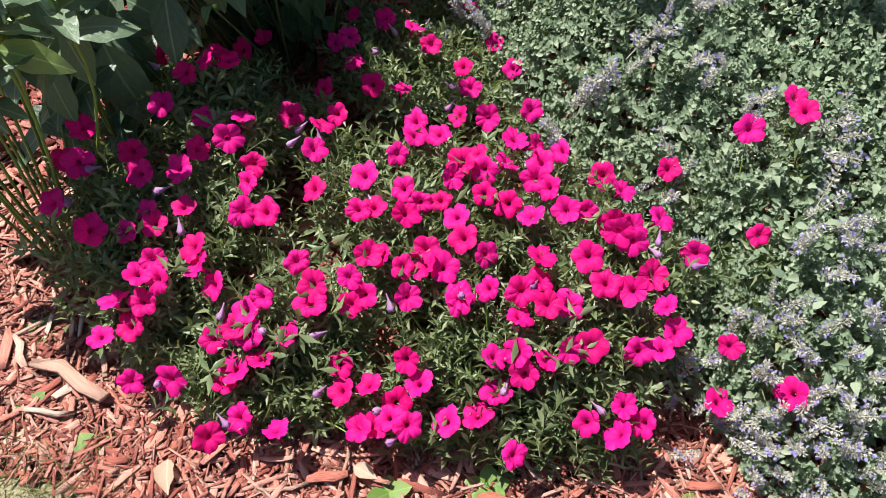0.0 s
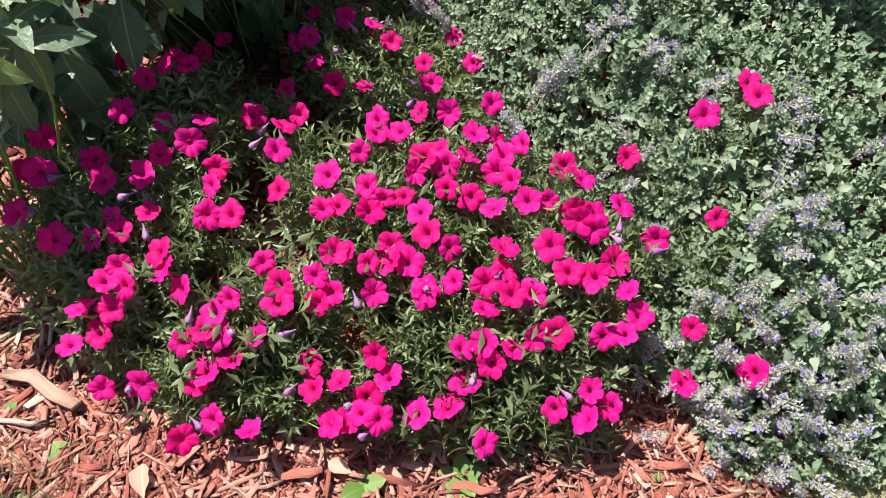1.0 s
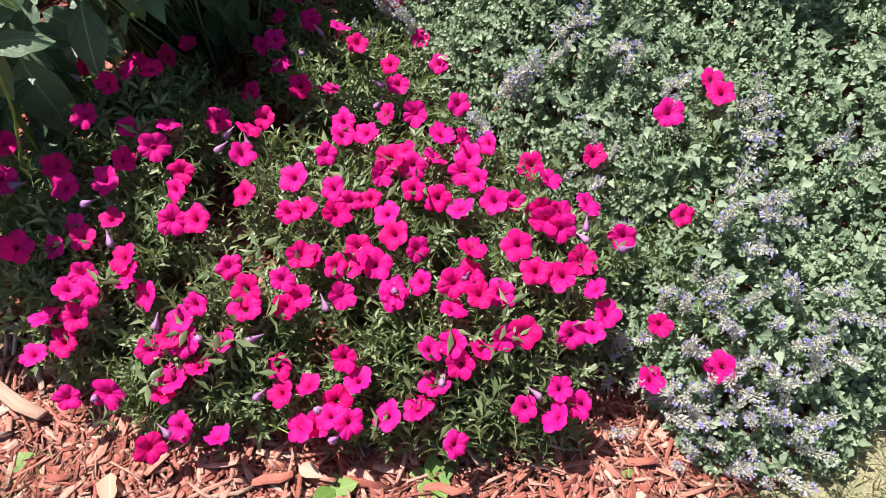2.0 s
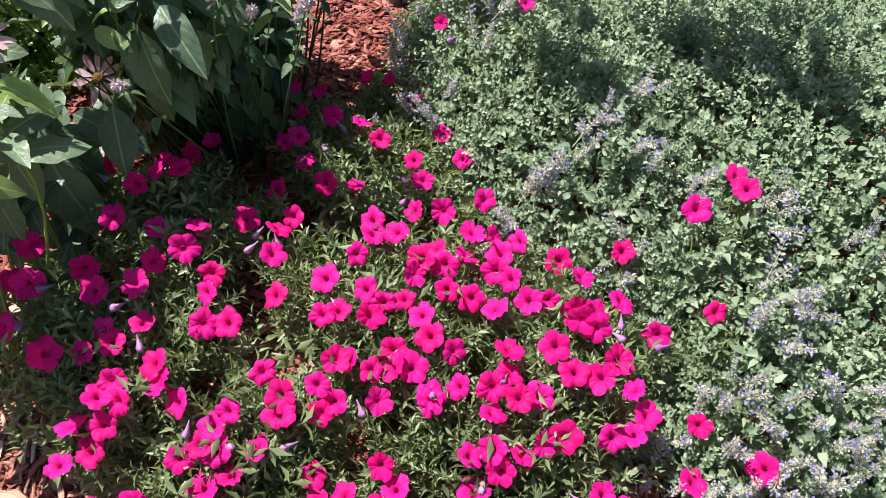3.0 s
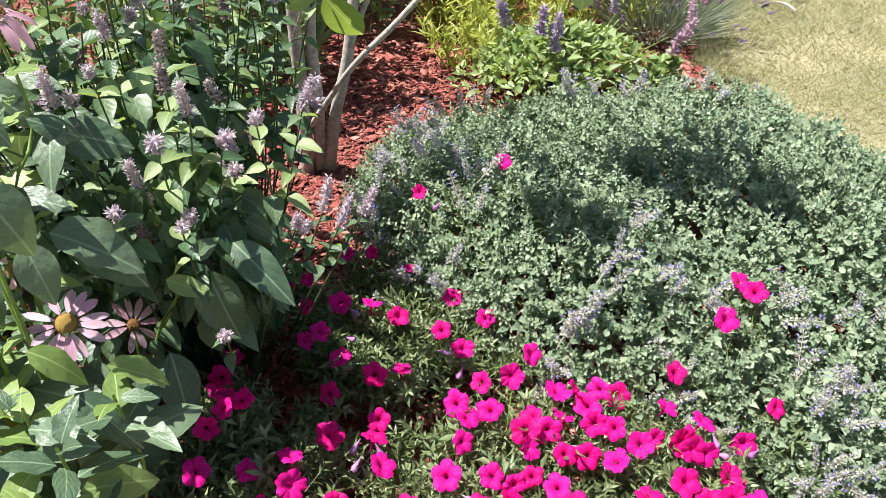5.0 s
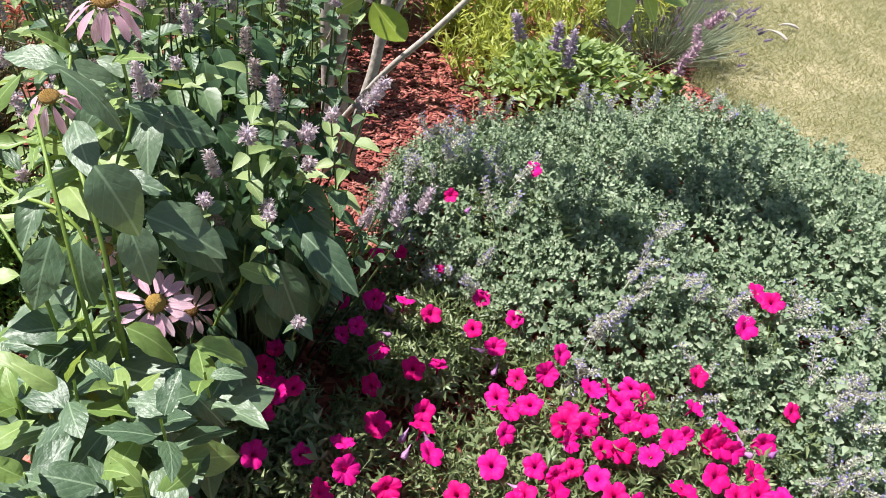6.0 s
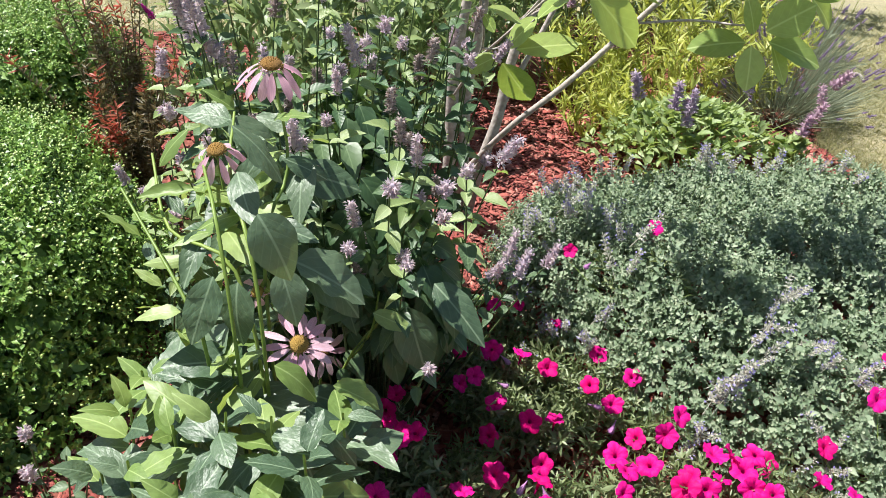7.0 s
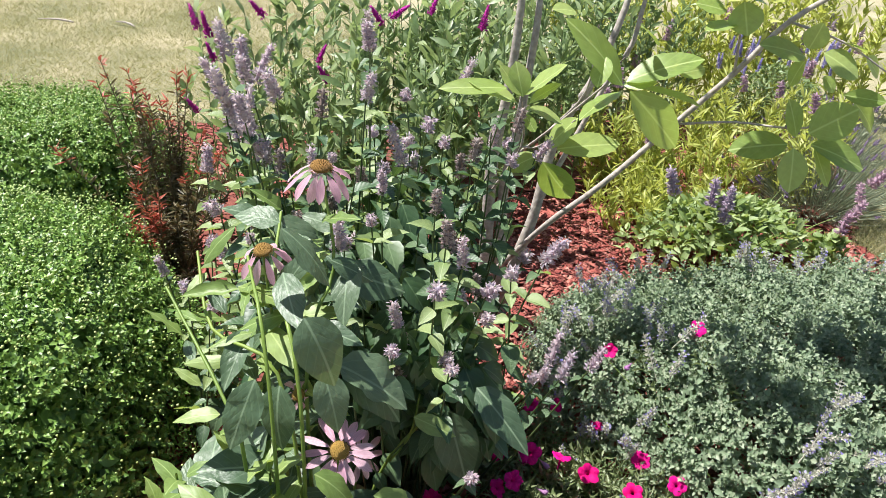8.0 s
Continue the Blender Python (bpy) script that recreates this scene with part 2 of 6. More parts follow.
def mesh_of(name, verts, faces, mat, uvs=None, smooth=True):
    """One mesh from arrays: verts (n, 3), faces (m, 4) with the last index repeated for triangles."""
    verts, faces = np.asarray(verts, np.float32), np.asarray(faces, np.int32)
    tri = faces[:, 2] == faces[:, 3]
    keep = np.ones(faces.shape, bool)
    keep[tri, 3] = False
    loops, counts = faces[keep], np.where(tri, 3, 4)
    me = bpy.data.meshes.new(name)
    me.vertices.add(len(verts))
    me.vertices.foreach_set("co", verts.ravel())
    me.loops.add(len(loops))
    me.loops.foreach_set("vertex_index", loops)
    me.polygons.add(len(faces))
    me.polygons.foreach_set("loop_start", np.concatenate(([0], np.cumsum(counts)[:-1])).astype(np.int32))
    if uvs is not None:
        layer = me.uv_layers.new(name="UVMap")
        layer.data.foreach_set("uv", np.asarray(uvs, np.float32)[loops].ravel())
    me.update(calc_edges=True)
    if smooth:
        me.polygons.foreach_set("use_smooth", np.ones(len(faces), bool))
    me.materials.append(mat)
    return me


def part(name, me, parent, m=None, label="", kind=""):
    ob = new(name, me)
    ob.parent = parent
    if m is not None:
        ob.matrix_basis = m
    return tagged(ob, label=label, kind=kind)


def thing(name, x, y, z=0.0, label="", category="", group="", kind=""):
    ob = new(name)
    ob.location = (x, y, z)
    ob.empty_display_size = 0.05
    return tagged(ob, label, category, group, kind)


def leaf_shape(width=0.35, rows=5, fold=0.12, droop=0.15, widest=0.4, wave=0.0, tip=1.0):
    """A leaf 1 long in y, its face up in z, folded along the midrib and drooping to the tip."""
    v, uv, f = [], [], []
    for i in range(rows + 1):
        s = i / rows
        w = width * 0.5 * (math.sin(math.pi * s ** (math.log(0.5) / math.log(widest))) ** tip if 0 < s < 1 else 0.02)
        z = -droop * s * s
        k = wave * math.sin(s * 17.0)
        v += [(-w, s, z + fold * w * 2 + k * w), (0, s, z), (w, s, z + fold * w * 2 - k * w)]
        uv += [(0.5 - 0.5 * w / (width * 0.5), s), (0.5, s), (0.5 + 0.5 * w / (width * 0.5), s)]
        if i:
            a = 3 * i
            f += [(a - 3, a - 2, a + 1, a), (a - 2, a - 1, a + 2, a + 1)]
    return np.array(v), np.array(f), np.array(uv)


def small_leaf(width=0.36, fold=0.15, droop=0.2, widest=0.42):
    """A small pointed leaf of four faces, 1 long in y, creased along the midrib."""
    w = width * 0.5
    v = [(0, 0, 0), (-w, widest, fold * w * 2), (0, widest, -0.02), (w, widest, fold * w * 2), (0, 1, -droop)]
    f = [(0, 2, 1, 1), (0, 3, 2, 2), (1, 2, 4, 4), (2, 3, 4, 4)]
    uv = [(0.5, 0), (0, widest), (0.5, widest), (1, widest), (0.5, 1)]
    return np.array(v, float), np.array(f), np.array(uv)


def unit(a):
    return a / np.maximum(np.linalg.norm(a, axis=-1, keepdims=True), 1e-9)


def spread(shape, pos, way, up, size, wide=None, round_body=False):
    """Copies of a shape at pos, its y along way and its z near up: arrays of verts, faces, uvs."""
    v, f, uv = shape
    pos, way, up = (np.asarray(a, float) for a in (pos, way, up))
    n = len(pos)
    way = unit(way)
    side = unit(np.cross(way, up))
    top = np.cross(side, way)
    size = np.broadcast_to(np.asarray(size, float), (n,))
    wide = size if wide is None else np.broadcast_to(np.asarray(wide, float), (n,))
    out = pos[:, None] + side[:, None] * (v[None, :, :1] * wide[:, None, None]) + way[:, None] * (v[None, :, 1:2] * size[:, None, None]) + top[:, None] * (v[None, :, 2:] * (wide if round_body else size)[:, None, None])
    faces = f[None] + (np.arange(n) * len(v))[:, None, None]
    return out.reshape(-1, 3), faces.reshape(-1, 4), np.tile(uv, (n, 1))


def joined(*pieces):
    vs, fs, us, k = [], [], [], 0
    for v, f, u in pieces:
        vs.append(v), fs.append(f + k), us.append(u)
        k += len(v)
    return np.concatenate(vs), np.concatenate(fs), np.concatenate(us)


def tube(points, radii, sides=6):
    """A tapering tube along points."""
    pts = np.asarray(points, float)
    radii = np.broadcast_to(np.asarray(radii, float), (len(pts),))
    d = unit(np.gradient(pts, axis=0))
    ref = np.where(np.abs(d[:, 2:]) > 0.9, [[1.0, 0, 0]], [[0, 0, 1.0]])
    a = unit(np.cross(d, ref))
    b = np.cross(d, a)
    ang = np.arange(sides) * 2 * math.pi / sides
    v = pts[:, None] + radii[:, None, None] * (a[:, None] * np.cos(ang)[None, :, None] + b[:, None] * np.sin(ang)[None, :, None])
    f, uv = [], []
    for i in range(len(pts)):
        for j in range(sides):
            uv.append((j / sides, i / max(1, len(pts) - 1)))
            if i:
                k = (j + 1) % sides
                f.append(((i - 1) * sides + j, (i - 1) * sides + k, i * sides + k, i * sides + j))
    return v.reshape(-1, 3), np.array(f), np.array(uv)


def bow(a, b, sag=0.0, n=6, to=(0, 0, 1)):
    """Points of a curve from a to b, bulging by sag towards to."""
    s = np.linspace(0, 1, n)[:, None]
    return np.asarray(a) * (1 - s) + np.asarray(b) * s + np.asarray(to) * (4 * sag * s * (1 - s))


def dirs(n, lift=(0.0, 0.6)):
    """n ways, turned at random and lifted above level by the given range of slopes."""
    a = rng.uniform(0, 2 * math.pi, n)
    z = rng.uniform(lift[0], lift[1], n)
    return unit(np.stack([np.cos(a), np.sin(a), z], 1))


def jitter(n, s):
    return rng.normal(0, s, (n, 3))


def sprigs(shape, tips, axes, leaves, length, size, angle, stem_r=0.0012, taper=0.5, pairs=False):
    """Leafy shoots that end at tips and run along axes: leaves round each shoot, and its thin stem."""
    n = len(tips)
    axes = unit(axes)
    ref = np.where(np.abs(axes[:, 2:]) > 0.9, [[1.0, 0, 0]], [[0, 0, 1.0]])
    a = unit(np.cross(axes, ref))
    b = np.cross(axes, a)
    s = np.linspace(0, 1, leaves)
    if pairs:
        s = np.repeat(np.linspace(0, 1, leaves // 2), 2)
        turn = np.arange(leaves) * math.pi + (np.arange(leaves) // 2) * math.pi / 2
    else:
        turn = np.arange(leaves) * 2.4
    ph = rng.uniform(0, 6.28, n)[:, None] + turn[None]
    out = a[:, None] * np.cos(ph)[..., None] + b[:, None] * np.sin(ph)[..., None]
    pos = tips[:, None] - axes[:, None] * ((1 - s) * length)[None, :, None]
    ang = angle * (1.15 - 0.55 * s)[None, :, None] + rng.normal(0, 0.15, (n, leaves, 1))
    way = axes[:, None] * np.cos(ang) + out * np.sin(ang)
    up = axes[:, None] * np.sin(ang) - out * np.cos(ang) + rng.normal(0, 0.15, (n, leaves, 3))
    sz = size * (1 - taper * s)[None] * rng.uniform(0.75, 1.2, (n, leaves))
    lv = spread(shape, pos.reshape(-1, 3), way.reshape(-1, 3), up.reshape(-1, 3), sz.ravel())
    if not stem_r:
        return lv
    v = np.array([(0.7, 0, 0), (-0.35, 0, 0.6), (-0.35, 0, -0.6), (0.5, 1, 0), (-0.25, 1, 0.4), (-0.25, 1, -0.4)])
    f = np.array([(0, 1, 4, 3), (1, 2, 5, 4), (2, 0, 3, 5)])
    uv = np.array([(0.5, 0.5)] * 6)
    vv = v.copy()
    vv[:, (0, 2)] *= stem_r / length
    st = spread((vv, f, uv), tips - axes * length, axes, a, length)
    return joined(lv, st)


def bead(rings=3, sides=6):
    """A small rounded body, 1 across, standing on z = 0."""
    v, f, uv = [(0, 0, 0)], [], [(0.5, 0)]
    for i in range(1, rings + 1):
        t = math.pi * i / (rings + 1)
        for j in range(sides):
            p = 2 * math.pi * j / sides
            v.append((0.5 * math.sin(t) * math.cos(p), 0.5 - 0.5 * math.cos(t), 0.5 * math.sin(t) * math.sin(p)))
            uv.append((j / sides, i / (rings + 1)))
    v.append((0, 1, 0)), uv.append((0.5, 1))
    last = len(v) - 1
    for j in range(sides):
        k = (j + 1) % sides
        f.append((0, 1 + k, 1 + j, 1 + j))
        for i in range(rings - 1):
            f.append((1 + i * sides + j, 1 + i * sides + k, 1 + (i + 1) * sides + k, 1 + (i + 1) * sides + j))
        f.append((1 + (rings - 1) * sides + j, 1 + (rings - 1) * sides + k, last, last))
    return np.array(v), np.array(f), np.array(uv)


def aim(foot, tip, up, wide):
    """A pose and scale that lay a shape, 1 long in y, from foot to tip with its face towards up."""
    foot, tip = Vector(foot), Vector(tip)
    yv = tip - foot
    length = yv.length
    yv.normalize()
    xv = yv.cross(Vector(up)).normalized()
    zv = xv.cross(yv)
    m = Matrix((xv, yv, zv)).transposed().to_4x4()
    return Matrix.Translation(foot) @ m @ Matrix.Diagonal((wide, length, length, 1))


SMALL_LEAF = small_leaf(0.27, 0.18, 0.2, 0.42)
PETUNIA_LEAF = small_leaf(0.30, 0.22, 0.16, 0.5)
MUM_LEAF = small_leaf(0.62, 0.2, 0.2, 0.5)
OVAL_LEAF = leaf_shape(0.72, 3, 0.12, 0.2, 0.42)
THIN_LEAF = leaf_shape(0.16, 3, 0.2, 0.25, 0.4)
BLADE = (np.array([(-0.5, 0, 0), (0.5, 0, 0), (0.38, 0.55, 0.02), (-0.38, 0.55, 0.02), (0, 1, -0.12)]), np.array([(0, 1, 2, 3), (3, 2, 4, 4)]), np.array([(0.3, 0), (0.7, 0), (0.7, 0.5), (0.3, 0.5), (0.5, 1)]))

# ---- ground ----
def bed_edge(x, y):
    """Positive inside the mulched bed, negative on the lawn."""
    front = y - np.interp(x, [-3.0, -0.9, -0.5, -0.3, 0.6, 0.95, 1.25, 2.0], [0.72, 0.72, 0.66, 0.52, 0.6, 0.80, 1.02, 1.9])
    right = np.interp(y, [0.9, 1.9, 2.7, 3.5, 4.5, 6.0], [1.25, 1.96, 2.04, 1.94, 2.6, 3.3]) - x
    back = 5.3 - y + 0.25 * np.sin(x * 2.0)
    front = front - np.where(x < -1.0, 0.14 * np.sin((x + 1.0) * 2.6) + 0.35 * np.clip(-2.0 - x, 0, 1), 0.0)
    left = x + 2.75 + 0.16 * np.sin(y * 1.9) + 0.05 * np.sin(y * 5.3)
    return np.minimum(np.minimum(front, right), np.minimum(back, left))


def ground_sheet(name, half, cells, z_of, mat, keep=None, centre=(0.0, 2.5)):
    xs = centre[0] + np.linspace(-half, half, cells + 1)
    ys = centre[1] + np.linspace(-half, half, cells + 1)
    gx, gy = np.meshgrid(xs, ys)
    v = np.stack([gx.ravel(), gy.ravel(), z_of(gx, gy).ravel()], 1)
    i = np.arange(cells)
    a = (i[:, None] * (cells + 1) + i[None]).ravel()
    f = np.stack([a, a + 1, a + cells + 2, a + cells + 1], 1)
    if keep is not None:
        mid = v[f].mean(1)
        f = f[keep(mid[:, 0], mid[:, 1])]
    return new(name, mesh_of(name, v, f, mat))


def lump(x, y, s=1.0):
    return (np.sin(x * 5.3 + 1.0) * np.sin(y * 4.7 + 2.0) * 0.012 + np.sin(x * 13.0 + y * 7.0) * 0.004) * s


ground = tagged(ground_sheet("ground", 300.0, 60, lambda x, y: 0 * x - 0.03, M_LAWN), "dry tan and green lawn reaching into the distance", "lawn", kind="structure")
lawn = tagged(ground_sheet("lawn", 9.0, 180, lambda x, y: lump(x, y) - 0.006, M_LAWN, lambda x, y: bed_edge(x, y) < 0.06), "sun-dried lawn with thin green and straw patches", "lawn", kind="structure")
mulch_bed = tagged(ground_sheet("mulch_bed", 4.0, 220, lambda x, y: lump(x, y, 0.8) + 0.002, M_CHIP_DARK, lambda x, y: bed_edge(x, y) > -0.03), "flower bed covered with red-dyed wood mulch", "mulch", kind="structure")


def chip_mesh(seed):
    """A splintered chip, 1 long in y."""
    r = np.random.default_rng(seed)
    w, h = r.uniform(0.10, 0.28), r.uniform(0.02, 0.05)
    rows = 4
    v, f, uv = [], [], []
    for i in range(rows):
        s = i / (rows - 1)
        k = 1.0 if 0 < i < rows - 1 else r.uniform(0.35, 0.95)
        sh = r.normal(0, 0.03)
        for x, z in ((-1, 0), (1, 0), (0.85, 1), (-0.85, 1)):
            v.append((x * w * 0.5 * k + sh, s - 0.5 + r.normal(0, 0.03), z * h * r.uniform(0.6, 1.1)))
            uv.append((x * 0.2 + 0.5 + z * 0.1, s))
        if i:
            a = 4 * i
            f += [(a - 4 + j, a - 4 + (j + 1) % 4, a + (j + 1) % 4, a + j) for j in range(4)]
    e = 4 * (rows - 1)
    f += [(3, 2, 1, 0), (e, e + 1, e + 2, e + 3)]
    return np.array(v), np.array(f), np.array(uv)


CHIPS = [chip_mesh(s) for s in range(10)]


def splinter(seed):
    """A small split piece of bark with six faces, 1 long in y."""
    r = np.random.default_rng(seed)
    w, h = r.uniform(0.09, 0.36), r.uniform(0.02, 0.055)
    v = [(x * w * 0.5 * r.uniform(0.5, 1.1), y * 0.5 * r.uniform(0.85, 1.1), z * h * r.uniform(0.6, 1.2)) for y in (-1, 1) for x, z in ((-1, 0), (1, 0), (0.85, 1), (-0.85, 1))]
    f = [(0, 1, 5, 4), (1, 2, 6, 5), (2, 3, 7, 6), (3, 0, 4, 7), (3, 2, 1, 0), (4, 5, 6, 7)]
    uv = [(0.3, 0), (0.7, 0), (0.65, 0), (0.35, 0), (0.3, 1), (0.7, 1), (0.65, 1), (0.35, 1)]
    return np.array(v), np.array(f), np.array(uv)


SPLINTERS = [splinter(s) for s in range(14)]


def chip_field(n, x0, x1, y0, y1, size, lift=0.0, broad=1.0, tilt=0.32):
    """Chips strewn at random over a stretch of the bed."""
    x, y = rng.uniform(x0, x1, n), rng.uniform(y0, y1, n)
    ok = bed_edge(x, y) > -0.02
    x, y = x[ok], y[ok]
    n = len(x)
    pos = np.stack([x, y, lump(x, y, 0.8) + 0.004 + rng.uniform(0, 0.012, n) + lift], 1)
    way = dirs(n, (-0.18, 0.18))
    up = np.array([[0, 0, 1.0]]) + jitter(n, tilt)
    size = size * rng.uniform(0.5, 1.6, n)
    which = rng.integers(0, len(SPLINTERS), n)
    return joined(*[spread(SPLINTERS[k], pos[which == k], way[which == k], up[which == k], size[which == k], size[which == k] * broad * rng.uniform(0.6, 1.5, (which == k).sum())) for k in range(len(SPLINTERS)) if (which == k).any()])


v, f, u = joined(chip_field(4200, -1.3, 1.3, 0.45, 1.5, 0.052, 0.0, 1.2), chip_field(6500, -1.3, 1.3, 0.45, 1.3, 0.058, 0.006, 0.42), chip_field(9000, -1.2, 0.9, 0.5, 1.15, 0.022, 0.008), chip_field(2500, -2.6, -1.0, 0.75, 1.5, 0.045))
part("mulch_layer", mesh_of("mulch_layer", v, f, M_CHIP, u, smooth=False), mulch_bed, kind="stuff")
v, f, u = joined(chip_field(5000, -1.4, 1.2, 1.5, 2.6, 0.045, 0.0, 1.3, 0.2), chip_field(13000, -0.5, 2.4, 2.4, 4.2, 0.042, 0.0, 1.5, 0.18), chip_field(5000, -0.4, 1.4, 2.3, 3.8, 0.030, 0.008, 1.0, 0.2), chip_field(6000, -2.6, -0.4, 1.5, 5.2, 0.045))
part("mulch_layer", mesh_of("mulch_layer", v, f, M_CHIP_RED_SHADED, u, smooth=False), mulch_bed, label="red shredded wood mulch, darkened where shade falls", kind="stuff")
chip_data = [mesh_of("wood_chip", *c[:2], M_CHIP_PALE if k in (3, 7) else M_CHIP, c[2], smooth=False) for k, c in enumerate(CHIPS)]
strips = [(-0.95, -0.30, 0.66, 1.15, 150), (-0.30, 0.75, 0.62, 0.86, 130)]
for x0, x1, y0, y1, n in strips:
    for i in range(n):
        x, y = rng.uniform(x0, x1), rng.uniform(y0, y1)
        s = rng.uniform(0.03, 0.10)
        part("wood_chip", chip_data[rng.integers(10)], mulch_bed,
             pose(x, y, 0.014 + rng.uniform(0, 0.018), rng.normal(0, 8), rng.normal(0, 10), rng.uniform(0, 360)) @ Matrix.Diagonal((s * rng.uniform(0.5, 1.2), s, s * 0.8, 1)))
plank = chip_data[3]
PLANK, SPLIT = (-0.631, 0.866, 72, 0.213), (-0.643, 0.785, -87, 0.107)
part("wood_chip", plank, mulch_bed, pose(PLANK[0], PLANK[1], 0.04, 0, 4, PLANK[2]) @ Matrix.Diagonal((0.30, PLANK[3] * 0.9, 0.30, 1)), "large pale splintered plank of wood")
part("wood_chip", plank, mulch_bed, pose(SPLIT[0], SPLIT[1], 0.035, 0, 0, SPLIT[2]) @ Matrix.Diagonal((0.11, SPLIT[3], 0.2, 1)), "pale split piece of wood")


def grass(n, x0, x1, y0, y1, tall, keep, lean=0.7):
    x, y = rng.uniform(x0, x1, n), rng.uniform(y0, y1, n)
    rim = np.minimum(np.minimum(x - x0, x1 - x) / (x1 - x0), np.minimum(y - y0, y1 - y) / (y1 - y0))
    ok = keep(x, y) & (rng.random(n) < rim * 5)
    x, y = x[ok], y[ok]
    n = len(x)
    pos = np.stack([x, y, lump(x, y) - 0.006], 1)
    way = np.stack([rng.normal(0, lean, n), rng.normal(0, lean, n), np.ones(n)], 1)
    size = tall * rng.uniform(0.5, 1.4, n)
    return spread(BLADE, pos, way, dirs(n, (0, 0.3)), size, 0.0026 * rng.uniform(0.6, 1.4, n))


v, f, u = joined(grass(15000, -1.7, -0.10, 0.05, 1.02, 0.06, lambda x, y: bed_edge(x, y) < 0.05, 0.8),
                 grass(15000, 0.55, 2.2, 0.1, 1.75, 0.07, lambda x, y: bed_edge(x, y) < 0.05, 0.9),
                 grass(150000, 1.2, 4.7, 1.3, 5.6, 0.036, lambda x, y: bed_edge(x, y) < 0.04, 1.1),
                 grass(14000, 1.4, 2.9, 1.5, 4.2, 0.09, lambda x, y: (bed_edge(x, y) < 0.03) & (bed_edge(x, y) > -0.16) & (np.sin(x * 19 + 2) * np.sin(y * 15) > -0.2), 0.5),
                 grass(90000, -4.4, 0.2, 4.6, 9.2, 0.045, lambda x, y: bed_edge(x, y) < 0.04, 1.1))
tagged(new("grass", mesh_of("grass", v, f, M_GRASS, u)), "short dry green and straw-coloured grass blades", "grass", kind="stuff")

# ---- petunias ----
def petunia_top(x, y):
    z = np.interp(y, [0.6, 0.76, 0.86, 0.95, 1.03, 1.15, 1.42, 1.5, 1.6, 1.75, 1.9, 2.05, 2.2, 2.45], [0.08, 0.12, 0.19, 0.28, 0.325, 0.35, 0.36, 0.335, 0.28, 0.255, 0.255, 0.24, 0.225, 0.17])
    z = z + 0.105 * np.exp(-((np.asarray(x) + 0.50) / 0.15) ** 2 - ((np.asarray(y) - 1.58) / 0.11) ** 2)
    return z - 0.35 * np.clip(x - 0.45, 0, 0.25) * (np.asarray(y) < 1.4)


def catmint_top(x, y):
    return np.interp(y, [0.75, 0.9, 0.97, 1.15, 1.4, 1.6, 1.8, 2.0, 2.2, 2.4, 2.7, 2.85, 3.0], [0.08, 0.13, 0.19, 0.25, 0.29, 0.37, 0.44, 0.49, 0.47, 0.43, 0.39, 0.29, 0.20])


def catmint_edge(x, y):
    """1 well inside the catmint's spread, 0 at its rim."""
    left = x - np.interp(y, [0.8, 1.0, 1.3, 1.5, 1.8, 2.1, 2.4, 2.6, 2.85, 3.1], [0.84, 0.67, 0.60, 0.40, 0.18, 0.04, -0.05, 0.0, 0.20, 0.8])
    right = np.interp(y, [0.8, 1.1, 1.6, 2.1, 2.7, 3.0], [1.1, 1.45, 1.8, 1.92, 1.75, 1.3]) - x
    ends = np.minimum(y - 0.80, 3.02 - y)
    return np.clip(np.minimum(np.minimum(left, right), ends) / 0.28, 0, 1)


def catmint_height(x, y):
    e = catmint_edge(x, y)
    side = np.clip(1.15 - 0.42 * np.clip(x - 1.0, 0, 2) ** 1.5, 0.3, 1)
    tuft = np.sin(x * 31 + 3 * np.sin(y * 11)) * np.sin(y * 29 + 3 * np.sin(x * 13 + 1)) + 0.7 * np.sin(x * 17 - y * 12 + 2 * np.sin(y * 7))
    return catmint_top(x, y) * (0.35 + 0.65 * np.sqrt(e)) * side + (0.02 * np.sin(x * 9 + y * 5) + 0.026 * tuft) * e


def petunia_flower(seed):
    """A funnel of five fused, ruffled lobes with a tube below; its face looks along z."""
    r = np.random.default_rng(seed)
    seg = 35
    rings = [(0.06, -1.25), (0.10, -0.75), (0.14, -0.36), (0.24, -0.16), (0.48, -0.04), (0.78, 0.02), (1.0, r.uniform(-0.16, 0.06))]
    phase, ruffle = r.uniform(0, 6.28), r.uniform(0.05, 0.11)
    lob = 1 + r.normal(0, 0.04, 5)
    v, f, uv = [], [], []
    for i, (rad, z) in enumerate(rings):
        for j in range(seg):
            a = 2 * math.pi * j / seg
            c = abs(math.sin(2.5 * a))
            edge = rad * rad
            k = rad * (1 - edge * 0.21 * (1 - c) ** 1.2) * (1 + edge * (lob[int(5 * j / seg) % 5] - 1))
            zz = z + edge * (ruffle * math.sin(11 * a + phase) + 0.6 * ruffle * math.sin(17 * a + 2 * phase) + 0.09 * math.sin(2 * a + phase * 2)) - 0.12 * rad * (1 - c) ** 2 + 0.04 * edge * c ** 8
            v.append((k * math.cos(a), k * math.sin(a), zz))
            uv.append((j / seg * 2.0, rad))
            if i:
                n = (j + 1) % seg
                f.append(((i - 1) * seg + j, (i - 1) * seg + n, i * seg + n, i * seg + j))
    return np.array(v), np.array(f), np.array(uv)


